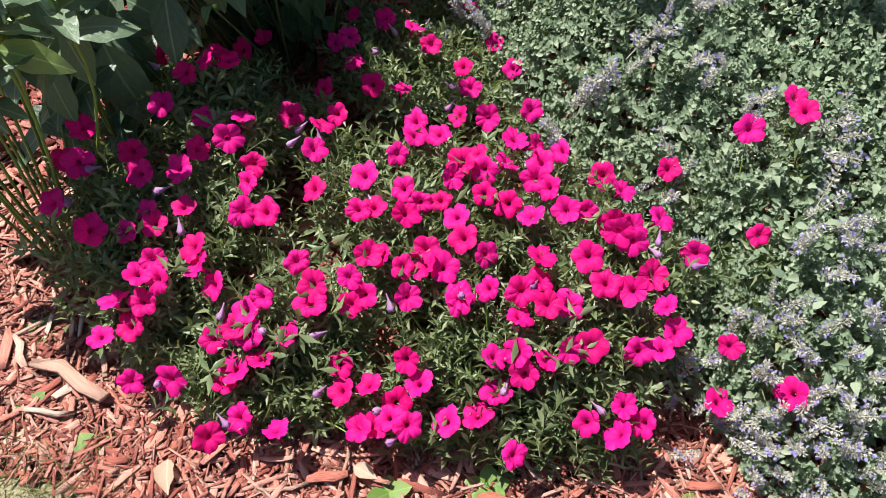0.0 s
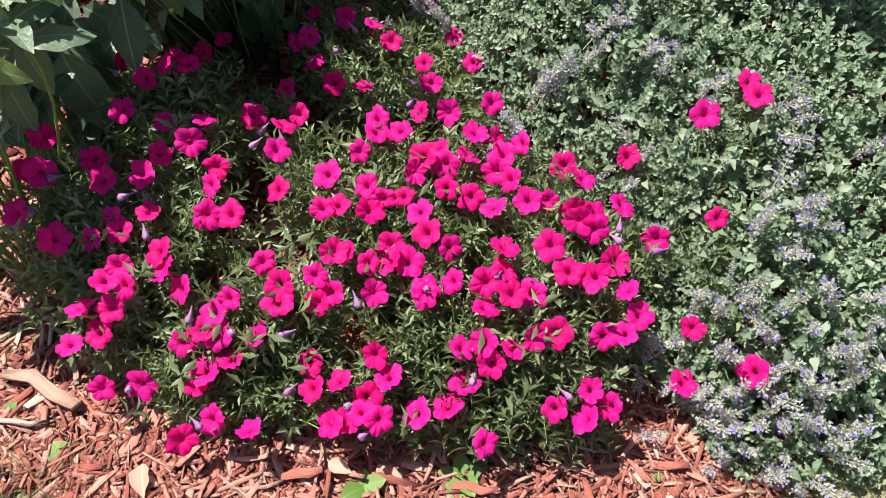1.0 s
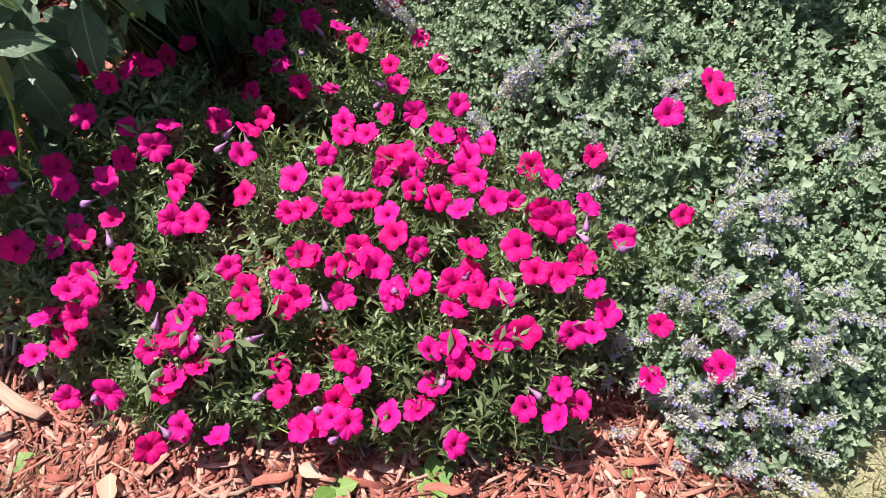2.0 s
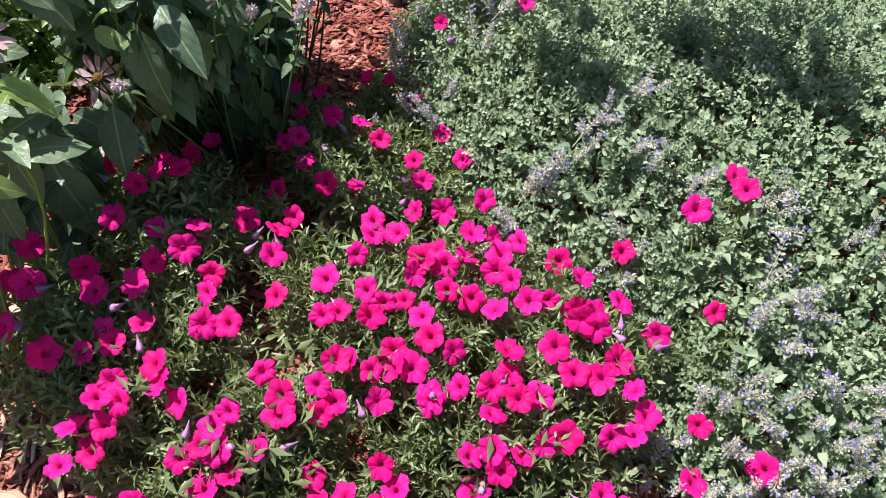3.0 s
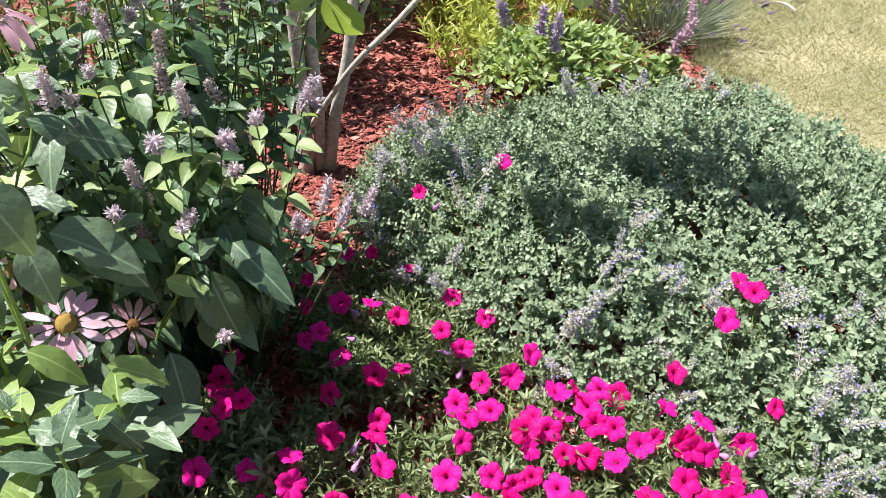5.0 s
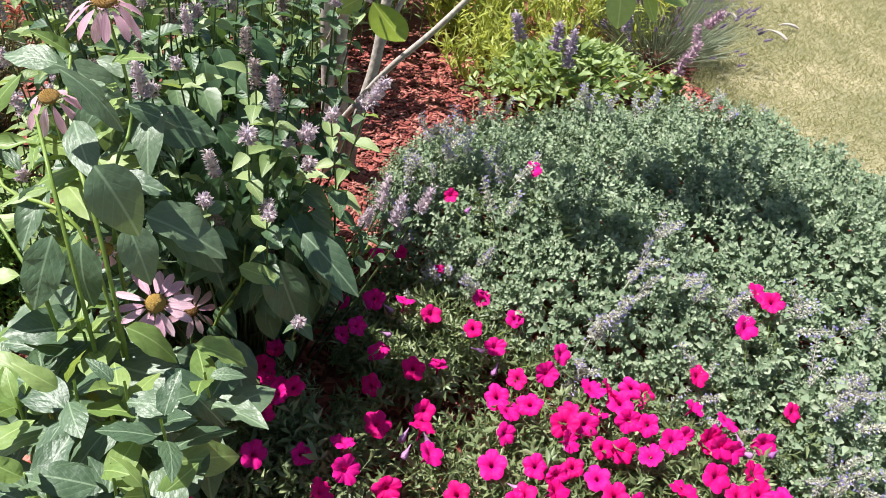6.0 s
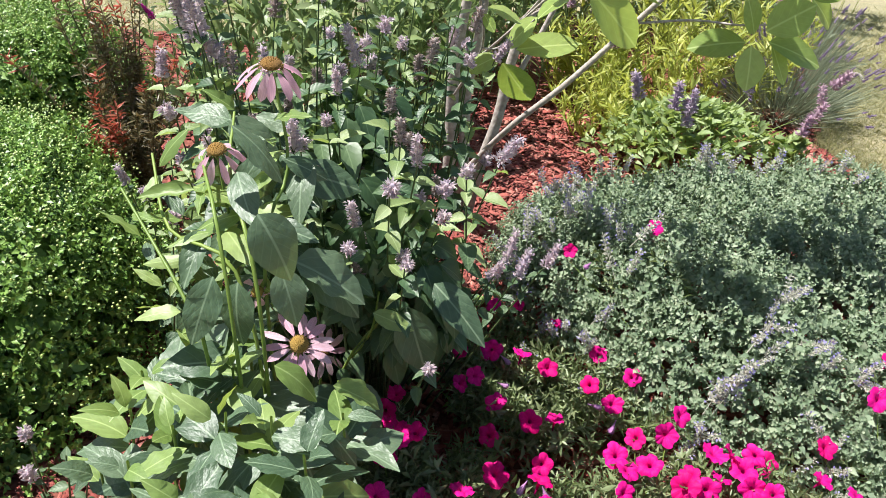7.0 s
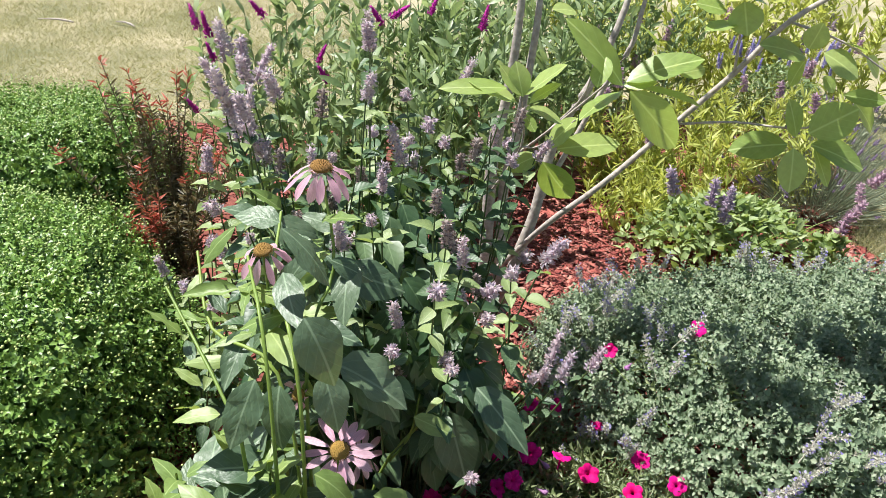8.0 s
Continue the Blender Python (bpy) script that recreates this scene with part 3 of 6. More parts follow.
def wilted_flower(seed):
    """A spent bloom, closed to a twisted drooping trumpet."""
    r = np.random.default_rng(seed)
    seg, v, f, uv = 14, [], [], []
    for i, (rad, z) in enumerate([(0.06, -1.0), (0.10, -0.5), (0.22, 0.0), (0.36, 0.45), (0.26, 0.8), (0.10, 0.85)]):
        for j in range(seg):
            a = 2 * math.pi * j / seg + i * 0.25
            k = rad * (1 + 0.4 * (j % 2 - 0.5) * min(1, i * 0.5)) * r.uniform(0.85, 1.15)
            v.append((k * math.cos(a), k * math.sin(a), z + r.normal(0, 0.04)))
            uv.append((j / seg * 2, 0.5))
            if i:
                n = (j + 1) % seg
                f.append(((i - 1) * seg + j, (i - 1) * seg + n, i * seg + n, i * seg + j))
    return np.array(v), np.array(f), np.array(uv)


FLOWERS = [mesh_of("petunia_flower", *s[:2], M_PETUNIA, s[2]) for s in (petunia_flower(k) for k in range(9))]
SHADED_FLOWERS = [mesh_of("petunia_flower", *s[:2], M_PETUNIA_SHADED, s[2]) for s in (petunia_flower(k) for k in range(20, 23))]
WILTS = [mesh_of("wilted_flower", *s[:2], M_WILT, s[2]) for s in (wilted_flower(k) for k in range(4))]


def facing(x, y, z, n, turn):
    """A pose whose z looks along n."""
    q = Vector(n).to_track_quat("Z", "Y").to_matrix().to_4x4()
    return Matrix.Translation((x, y, z)) @ q @ pose(0, 0, 0, 0, 0, turn)


def petunia(cx, cy, blooms, label, wilts=2, sprig_n=420, reach=0.30, top=petunia_top):
    """One petunia plant: its leafy shoots, its open flowers and its spent ones."""
    plant = thing("petunia_plant", cx, cy, 0, label, "petunia", "petunias in the bed")
    back = Matrix.Translation((-cx, -cy, 0))
    spots = np.array(blooms)
    n = sprig_n
    near = spots[rng.integers(0, len(spots), n)] + rng.normal(0, 0.042, (n, 2))
    free = np.array([cx, cy]) + rng.normal(0, reach * 0.36, (n // 3, 2))
    p = np.concatenate([near, free])
    p = np.array([cx, cy]) + (p - (cx, cy)) * rng.uniform(0.78, 0.98, (len(p), 1))
    p = p[p[:, 1] > 0.79 + 0.42 * np.clip(-p[:, 0] - 0.32, 0, 1) + rng.uniform(0, 0.06, len(p))]
    h = top(p[:, 0], p[:, 1])
    z = (h - 0.022) * rng.uniform(0.10, 1.0, len(p)) ** 0.42
    tips = np.stack([p[:, 0], p[:, 1], np.maximum(z, 0.03)], 1)
    out = np.stack([(p[:, 0] - cx), (p[:, 1] - cy), np.full(len(p), 0.30)], 1) + jitter(len(p), 0.22)
    tips[:, :2] -= (cx, cy)
    leaves = sprigs(PETUNIA_LEAF, tips, out, 11, 0.060, 0.044, 1.05, 0.0015)
    part("foliage", mesh_of("petunia_foliage", *leaves[:2], M_PETUNIA_LEAF, leaves[2]), plant, kind="stuff")
    for i, (x, y) in enumerate(spots):
        zs = float(top(x, y))
        v, f, u = tube(bow((0.35 * (x - cx), 0.35 * (y - cy), 0.0), (x - cx, y - cy - 0.01, zs - 0.03), 0.03, 6), np.linspace(0.0026, 0.0014, 6), 4)
        part("stem", mesh_of("petunia_stem", v, f, M_STEM, u), plant)
        zf = float(top(x, y)) + rng.normal(0, 0.008)
        nrm = Vector((rng.normal(-0.05, 0.36), -0.42 + rng.normal(0, 0.36), 0.85 + rng.normal(0, 0.12)))
        r = 0.0325 * rng.uniform(0.84, 1.12) * (0.78 if y > 1.95 else 1.0)
        me = SHADED_FLOWERS[i % 3] if rng.random() < 0.06 else FLOWERS[rng.integers(9)]
        m = facing(x, y, zf, nrm, rng.uniform(0, 360)) @ Matrix.Diagonal((r, r * rng.uniform(0.86, 1.0), r, 1))
        part("flower", me, plant, back @ m)
    for i in range(wilts):
        x, y = spots[rng.integers(len(spots))] + rng.normal(0, 0.04, 2)
        nrm = Vector((rng.normal(0, 0.8), -0.7, rng.normal(-0.1, 0.5)))
        part("wilted_flower", WILTS[i % 4], plant, back @ facing(x, y, float(top(x, y)) - 0.005, nrm, 0) @ Matrix.Scale(0.02, 4), "spent lilac flower hanging closed")
    return plant


petunia(-0.52, 1.08, [(-0.69, 1.32), (-0.65, 1.21), (-0.69, 1.22), (-0.67, 1.11), (-0.56, 1.05), (-0.55, 1.26), (-0.51, 1.20), (-0.47, 1.12), (-0.50, 1.07), (-0.44, 1.09), (-0.39, 1.13), (-0.43, 1.22), (-0.28, 1.21), (-0.28, 1.26), (-0.27, 1.14), (-0.35, 1.05), (-0.42, 1.01), (-0.44, 0.98), (-0.40, 0.97), (-0.49, 0.94), (-0.45, 0.90), (-0.51, 0.88), (-0.44, 0.82), (-0.43, 0.94)],
        "magenta petunia trailing over the red mulch", 5, 460)
petunia(-0.46, 1.50, [(-0.631, 1.633), (-0.50, 1.49), (-0.53, 1.40), (-0.41, 1.29), (-0.43, 1.39), (-0.35, 1.32), (-0.34, 1.40), (-0.472, 1.634), (-0.463, 1.525), (-0.42, 1.556), (-0.426, 1.803), (-0.465, 1.739), (-0.46, 1.59), (-0.25, 1.45), (-0.22, 1.62)],
        "magenta petunia in the shade of tall perennials", 2, 440)
petunia(-0.18, 0.90, [(-0.22, 1.14), (-0.33, 1.01), (-0.36, 0.83), (-0.29, 0.98), (-0.22, 0.95), (-0.19, 0.97), (-0.13, 0.92), (-0.21, 0.91), (-0.24, 0.92), (-0.18, 0.88), (-0.28, 0.90), (-0.25, 0.84), (-0.23, 0.86), (-0.21, 0.78), (-0.13, 0.77), (-0.26, 0.74), (-0.13, 1.04), (-0.09, 1.00), (-0.09, 0.97), (-0.02, 1.02), (0.01, 1.00), (-0.01, 0.97), (-0.02, 0.89), (0.04, 0.86), (-0.01, 0.84), (0.03, 0.79)],
        "magenta petunia at the sunny front edge of the bed", 6, 460)
petunia(0.08, 1.25, [(-0.16, 1.40), (-0.14, 1.45), (-0.16, 1.33), (0.13, 1.53), (0.20, 1.51), (0.04, 1.45), (0.05, 1.40), (0.10, 1.40), (0.02, 1.34), (-0.04, 1.27), (-0.14, 1.22), (0.19, 1.37), (0.16, 1.33), (0.15, 1.28), (0.21, 1.32), (0.22, 1.25), (0.27, 1.41), (0.26, 1.35), (0.05, 1.24), (0.07, 1.17), (0.09, 1.21), (0.13, 1.22), (0.17, 1.18), (0.00, 1.18), (-0.03, 1.16), (0.19, 1.13), (0.24, 1.11), (0.01, 1.07), (0.03, 1.08), (0.08, 1.06), (0.12, 1.10), (0.16, 1.07), (0.12, 1.07)],
        "densely blooming magenta petunia in full sun", 6, 520)
petunia(0.02, 1.88, [(-0.24, 1.84), (-0.20, 1.84), (-0.17, 1.74), (-0.10, 1.65), (-0.03, 1.66), (-0.128, 1.95), (-0.041, 1.93), (-0.217, 1.96), (0.015, 1.86), (0.11, 1.78), (0.14, 1.69), (0.18, 1.90), (0.24, 1.79), (0.30, 1.61), (-0.249, 2.065), (-0.187, 2.10), (-0.06, 2.19), (0.01, 2.16), (0.10, 2.04)],
        "thinly blooming magenta petunia in half shade", 3, 420)
petunia(0.44, 1.18, [(0.32, 1.41), (0.33, 1.37), (0.37, 1.40), (0.32, 1.31), (0.35, 1.28), (0.27, 1.24), (0.32, 1.21), (0.39, 1.23), (0.43, 1.24), (0.49, 1.22), (0.51, 1.32), (0.54, 1.24), (0.60, 1.29), (0.53, 1.18), (0.50, 1.19), (0.35, 1.11), (0.35, 1.07), (0.44, 1.12), (0.48, 1.08), (0.53, 1.07), (0.58, 1.14), (0.67, 1.22), (0.41, 1.03), (0.60, 1.07), (0.63, 1.03), (0.56, 0.98), (0.60, 0.99)],
        "magenta petunia growing into grey-green catmint", 4, 460)
petunia(0.30, 0.88, [(0.10, 1.00), (0.20, 1.02), (0.20, 1.00), (0.25, 1.03), (0.32, 1.03), (0.32, 0.99), (0.37, 1.01), (0.46, 0.96), (0.42, 0.94), (0.38, 0.93), (0.32, 0.93), (0.28, 0.92), (0.34, 0.90), (0.11, 0.90), (0.10, 0.84), (0.13, 0.80), (0.06, 0.80), (0.09, 0.81), (0.14, 0.87), (0.20, 0.82), (0.26, 0.84), (0.29, 0.88), (0.54, 0.89), (0.47, 0.85), (0.53, 0.84), (0.58, 0.87), (0.34, 0.78)],
        "magenta petunia spilling onto red wood chips", 5, 460)
petunia(0.78, 1.25, [(0.48, 1.47), (0.62, 1.45), (0.78, 1.51), (0.89, 1.62), (0.90, 1.57), (0.81, 1.29), (0.75, 1.05), (0.74, 0.96), (0.87, 0.97), (0.39, 2.12), (0.16, 2.18)],
        "single magenta petunia blooms scattered through catmint", 1, 60, 0.15, lambda x, y: catmint_height(x, y) + 0.02)

# ---- catmint ----
CATMINT_TONES = ["grey-green catmint mound with faded lavender spikes", "low grey-green catmint sprawling over mulch", "broad grey-green catmint cushion beside the lawn"]
CATMINT_CENTRES = np.array([(0.75, 2.25), (0.95, 1.20), (1.35, 2.10)])


def catmint_points(n):
    x, y = rng.uniform(-0.05, 2.0, n), rng.uniform(0.75, 3.1, n)
    ok = (catmint_edge(x, y) > 0.02)
    return x[ok], y[ok]


def catmint_axes(x, y):
    d = 0.03
    gx = (catmint_height(x + d, y) - catmint_height(x - d, y)) / (2 * d)
    gy = (catmint_height(x, y + d) - catmint_height(x, y - d)) / (2 * d)
    return np.stack([-gx * 0.8 + np.interp(x, [0.2, 0.7, 1.1, 1.7], [-0.30, -0.34, -0.55, -0.55]), -gy * 0.7 + 0.02, np.ones(len(x))], 1) + jitter(len(x), 0.36)


def catmint_spike(seed, length=0.11):
    """A flower spike: whorls of small woolly cups on a stalk, and the florets that are still open."""
    r = np.random.default_rng(seed)
    n = 84
    s = np.floor(r.uniform(0, 8, n)) / 8 + r.normal(0, 0.012, n)
    a = r.uniform(0, 6.28, n)
    out = np.stack([np.cos(a), np.sin(a), r.uniform(0.2, 0.9, n)], 1)
    pos = np.stack([0.004 * np.cos(a), 0.004 * np.sin(a), s * length], 1)
    size = 0.0105 * r.uniform(0.7, 1.2, n) * (1.1 - 0.5 * s)
    cups = joined(spread(leaf_shape(0.6, 2, 0.5, 0.1, 0.55), pos, out, dirs(n), size * 1.25, size * 1.25), tube([(0, 0, -0.04), (0, 0, 0), (0, 0, length)], [0.0016, 0.0014, 0.001], 4))
    pick = r.random(n) < 0.24
    k = pick.sum()
    petals = spread(OVAL_LEAF, pos[pick] + out[pick] * 0.007, out[pick] + r.normal(0, 0.3, (k, 3)), dirs(k, (0.3, 1)), 0.010, 0.010)
    return mesh_of("catmint_spike", *cups[:2], M_CALYX, cups[2]), mesh_of("catmint_florets", *petals[:2], M_FLORET, petals[2])


SPIKES = [catmint_spike(k) for k in range(6)]
def oval_small(width=0.74, fold=0.22, droop=0.22):
    """A small rounded leaf with a crease and a blunt tip, 1 long in y."""
    w = width * 0.5
    v = [(0, 0, 0), (-w * 0.86, 0.24, fold * w * 1.7), (0, 0.26, -0.02), (w * 0.86, 0.24, fold * w * 1.7), (-w * 0.90, 0.62, fold * w * 1.8 - droop * 0.35), (0, 0.66, -0.03 - droop * 0.4), (w * 0.90, 0.62, fold * w * 1.8 - droop * 0.35), (0, 1, -droop)]
    f = [(0, 2, 1, 1), (0, 3, 2, 2), (1, 2, 5, 4), (2, 3, 6, 5), (4, 5, 7, 7), (5, 6, 7, 7)]
    uv = [(0.5, 0), (0, 0.24), (0.5, 0.26), (1, 0.24), (0, 0.62), (0.5, 0.66), (1, 0.62), (0.5, 1)]
    return np.array(v, float), np.array(f), np.array(uv)


CATMINT_LEAF = oval_small(0.66)
plants = [thing("catmint", *c, 0, label, "catmint", "catmint plants") for c, label in zip(CATMINT_CENTRES, CATMINT_TONES)]
x, y = catmint_points(17500)
own = np.argmin((x[:, None] - CATMINT_CENTRES[:, 0]) ** 2 + (y[:, None] - CATMINT_CENTRES[:, 1]) ** 2, axis=1)
for k, plant in enumerate(plants):
    px, py = x[own == k], y[own == k]
    h = catmint_height(px, py)
    tips = np.stack([px, py, h * (0.45 + 0.58 * rng.uniform(0, 1, len(px)) ** 0.62)], 1)
    leaves = sprigs(CATMINT_LEAF, tips - (*CATMINT_CENTRES[k], 0), catmint_axes(px, py), 10, 0.060, 0.0238, 1.10, 0.0012, 0.50, pairs=True)
    part("foliage", mesh_of("catmint_foliage", *leaves[:2], M_CATMINT, leaves[2]), plant, kind="stuff")
BIG_LEAVES = [mesh_of("catmint_leaf", *q[:2], M_CATMINT, q[2]) for q in (leaf_shape(0.62, 5, rng.uniform(0.10, 0.3), rng.uniform(0.15, 0.45), 0.34, 0.25) for k in range(5))]
x, y = catmint_points(4000)
front = y < 1.75
x, y = x[front][:300], y[front][:300]
ax = catmint_axes(x, y)
for i in range(len(x)):
    k = int(np.argmin((x[i] - CATMINT_CENTRES[:, 0]) ** 2 + (y[i] - CATMINT_CENTRES[:, 1]) ** 2))
    c = CATMINT_CENTRES[k]
    L = rng.uniform(0.022, 0.032)
    foot = Vector((x[i] - c[0], y[i] - c[1], float(catmint_height(x[i], y[i])) + 0.004))
    part("leaf", BIG_LEAVES[i % 5], plants[k], aim(foot, foot + Vector(dirs(1, (0.0, 0.7))[0]) * L, ax[i], L))


def lay_spikes(places, lean, scatter, count, size=1.0):
    """Clusters of catmint flower spikes at chosen places of the mound."""
    for cx, cy in places:
        for i in range(count):
            px, py = cx + rng.normal(0, scatter), cy + rng.normal(0, scatter)
            k = int(np.argmin((px - CATMINT_CENTRES[:, 0]) ** 2 + (py - CATMINT_CENTRES[:, 1]) ** 2))
            c = CATMINT_CENTRES[k]
            n = Vector((lean[0] + rng.normal(0, 0.35), lean[1] + rng.normal(0, 0.35), 0.8))
            cups, petals = SPIKES[rng.integers(6)]
            z = max(0.04, float(catmint_height(px, py)))
            s = size * rng.uniform(0.55, 1.0)
            z -= 0.012
            ob = part("flower_spike", cups, plants[k], facing(px - c[0], py - c[1], z, n, rng.uniform(0, 360)) @ Matrix.Scale(s, 4), "faded lavender flower spike")
            part("floret_tuft", petals, ob, kind="stuff")


lay_spikes([(0.34, 1.62), (0.42, 1.64), (0.49, 1.68), (0.55, 1.72), (0.68, 1.66), (0.72, 1.85), (0.40, 1.12)], (0.2, -0.2), 0.032, 4)
lay_spikes([(0.83, 1.12), (0.86, 1.05), (0.80, 0.96), (0.92, 0.98), (0.95, 0.90), (1.02, 0.93), (0.86, 0.88), (0.72, 0.94), (0.98, 0.84), (1.08, 0.98), (1.12, 1.1), (0.72, 1.05), (1.0, 1.28), (0.90, 1.20), (0.78, 0.86), (1.05, 1.08)], (0.0, -0.4), 0.04, 5)
lay_spikes([(0.80, 1.60), (0.62, 1.47), (0.98, 1.55), (1.2, 1.5), (0.94, 1.36), (0.66, 1.30)], (0.2, -0.3), 0.03, 4)
lay_spikes([(0.30, 2.10), (0.24, 2.35), (0.30, 2.55), (0.85, 2.62), (0.90, 2.75), (1.1, 2.7), (1.4, 2.6), (1.75, 2.55), (1.85, 2.3), (1.8, 2.0), (0.5, 2.75), (0.34, 2.25)], (-0.1, 0.1), 0.045, 4)
lay_spikes([(0.10, 2.05), (0.08, 2.25), (0.18, 1.92), (0.14, 2.40), (0.22, 2.62)], (-0.3, -0.1), 0.05, 6)

# ---- coneflowers ----
CONE_LEAVES = []
for k in range(8):
    s = leaf_shape(1.0, 10, rng.uniform(-0.06, 0.16), rng.uniform(0.12, 0.52), rng.uniform(0.36, 0.46), rng.uniform(0.03, 0.10), 0.80)
    CONE_LEAVES.append((mesh_of("coneflower_leaf", *s[:2], M_CONE_LEAF, s[2]), mesh_of("coneflower_young_leaf", *s[:2], M_CONE_YELLOW, s[2])))


def put_leaf(plant, foot, tip, wide, young=False, up=None):
    o = plant.location
    up = up or (rng.normal(-0.1, 0.2), -0.45 + rng.normal(0, 0.2), 0.9)
    part("leaf", CONE_LEAVES[rng.integers(8)][1 if young else 0], plant, aim(Vector(foot) - o, Vector(tip) - o, up, wide), "yellow-green young leaf" if young else "")


def put_stem(plant, points, radius, mat=M_STEM, name="stem", sides=6, taper=0.6):
    pts = [Vector(p) - plant.location for p in points]
    t = np.linspace(0, len(pts) - 1, 4 * (len(pts) - 1) + 1)
    i = np.minimum(t.astype(int), len(pts) - 2)
    w = (t - i)[:, None]
    a = np.array([tuple(p) for p in pts])
    m = np.gradient(a, axis=0)
    h = (2 * w ** 3 - 3 * w ** 2 + 1) * a[i] + (w ** 3 - 2 * w ** 2 + w) * m[i] + (3 * w ** 2 - 2 * w ** 3) * a[i + 1] + (w ** 3 - w ** 2) * m[i + 1]
    v, f, u = tube(h, np.linspace(radius, radius * taper, len(h)), sides)
    return part(name, mesh_of(name, v, f, mat, u), plant)


def cone_head_mesh():
    """The bristly domed centre of a coneflower, 1 across."""
    n = 170
    k = np.arange(n) + 0.5
    ph = np.arccos(1 - k / n * 1.0)
    th = math.pi * (1 + 5 ** 0.5) * k
    nrm = np.stack([np.sin(ph) * np.cos(th), np.sin(ph) * np.sin(th), np.cos(ph) * 0.75], 1)
    core = spread(bead(5, 12), [(0, 0, -0.05)], [(0, 0, 1.0)], [(0, 1.0, 0)], 0.42, 0.92, True)
    spines = spread(leaf_shape(0.35, 2, 0.3, 0, 0.35), nrm * 0.40, nrm, np.roll(nrm, 1, 1), 0.16, 0.13)
    return mesh_of("cone", *joined(core, spines)[:2], M_CONE, joined(core, spines)[2])


def cone_petal_mesh(k):
    s = leaf_shape(0.30, 7, 0.14, 0.10, 0.60, 0.05, 0.55)
    v = s[0].copy()
    v[:, 2] += 0.06 * np.sin(v[:, 1] * 3.0 + k)
    v[-2, 1] -= 0.05
    return mesh_of("petal", v, s[1], M_CONE_PETAL, s[2])


CONE_HEAD = cone_head_mesh()
CONE_PETALS = [cone_petal_mesh(k) for k in range(3)]


def coneflower_head(plant, at, face, petals, droop, r_cone, r_petal, skip=()):
    """A flower head: its cone, and each petal as a part of it."""
    m = facing(*(Vector(at) - plant.location), face, rng.uniform(0, 360))
    head = part("flower_head", CONE_HEAD, plant, m @ Matrix.Scale(r_cone * 2, 4), "domed orange-brown flower cone")
    inv = 1 / (r_cone * 2)
    for i in range(petals):
        if i in skip:
            continue
        a = 2 * math.pi * i / petals + rng.normal(0, 0.07)
        foot = Vector((math.cos(a), math.sin(a), -0.1)) * r_cone * 0.85
        dp = droop + rng.normal(0, 0.12)
        tip = foot + Vector((math.cos(a) * math.cos(dp), math.sin(a) * math.cos(dp), -math.sin(dp))) * r_petal * rng.uniform(0.85, 1.08)
        part("petal", CONE_PETALS[i % 3], head, Matrix.Scale(inv, 4) @ aim(foot, tip, (-math.cos(a) * math.sin(-dp), 0, 1), r_petal * rng.uniform(0.8, 1.1)), "dusty pink petal")
    return head


coneflower = thing("coneflower_plant", -0.78, 1.50, 0, "tall coneflower with dusty pink daisy flowers and broad leaves", "coneflower", "coneflowers")
put_stem(coneflower, [(-0.74, 1.50, 0), (-0.74, 1.43, 0.60), (-0.78, 1.50, 0.92), (-0.90, 1.62, 0.94), (-0.94, 1.81, 1.0)], 0.0046)
put_stem(coneflower, [(-0.78, 1.46, 0), (-0.79, 1.42, 0.95), (-0.83, 1.66, 1.07)], 0.0046)
put_stem(coneflower, [(-0.74, 1.50, 0), (-0.74, 1.42, 0.92), (-0.78, 1.62, 1.04), (-0.77, 1.78, 1.10)], 0.0046)
put_stem(coneflower, [(-0.83, 1.52, 0), (-0.84, 1.44, 0.75), (-0.87, 1.47, 0.89), (-0.99, 1.71, 0.98)], 0.0046)
put_stem(coneflower, [(-0.70, 1.50, 0), (-0.73, 1.52, 0.88), (-0.675, 1.62, 1.06), (-0.69, 1.66, 1.22)], 0.0046)
put_stem(coneflower, [(-0.76, 1.55, 0), (-0.78, 1.60, 0.80), (-0.80, 1.64, 1.08)], 0.0046)
put_stem(coneflower, [(-0.70, 1.44, 0), (-0.70, 1.42, 0.55), (-0.675, 1.43, 0.79)], 0.0046)
put_stem(coneflower, [(-0.64, 1.66, 0), (-0.63, 1.72, 0.35), (-0.618, 1.718, 0.50)], 0.0046)
coneflower_head(coneflower, (-0.675, 1.423, 0.80), (0.05, -0.55, 0.85), 15, 0.05, 0.019, 0.056)
coneflower_head(coneflower, (-0.618, 1.700, 0.525), (0.25, -0.75, 0.62), 11, 0.05, 0.014, 0.052, (2,))
coneflower_head(coneflower, (-0.694, 1.677, 1.235), (0.05, -0.20, 1.0), 13, 0.72, 0.021, 0.060)
coneflower_head(coneflower, (-0.80, 1.64, 1.09), (-0.1, -0.35, 0.9), 10, 0.9, 0.018, 0.055)
coneflower_head(coneflower, (-0.745, 1.50, 0.87), (0.1, -0.6, 0.6), 8, 1.1, 0.012, 0.05)
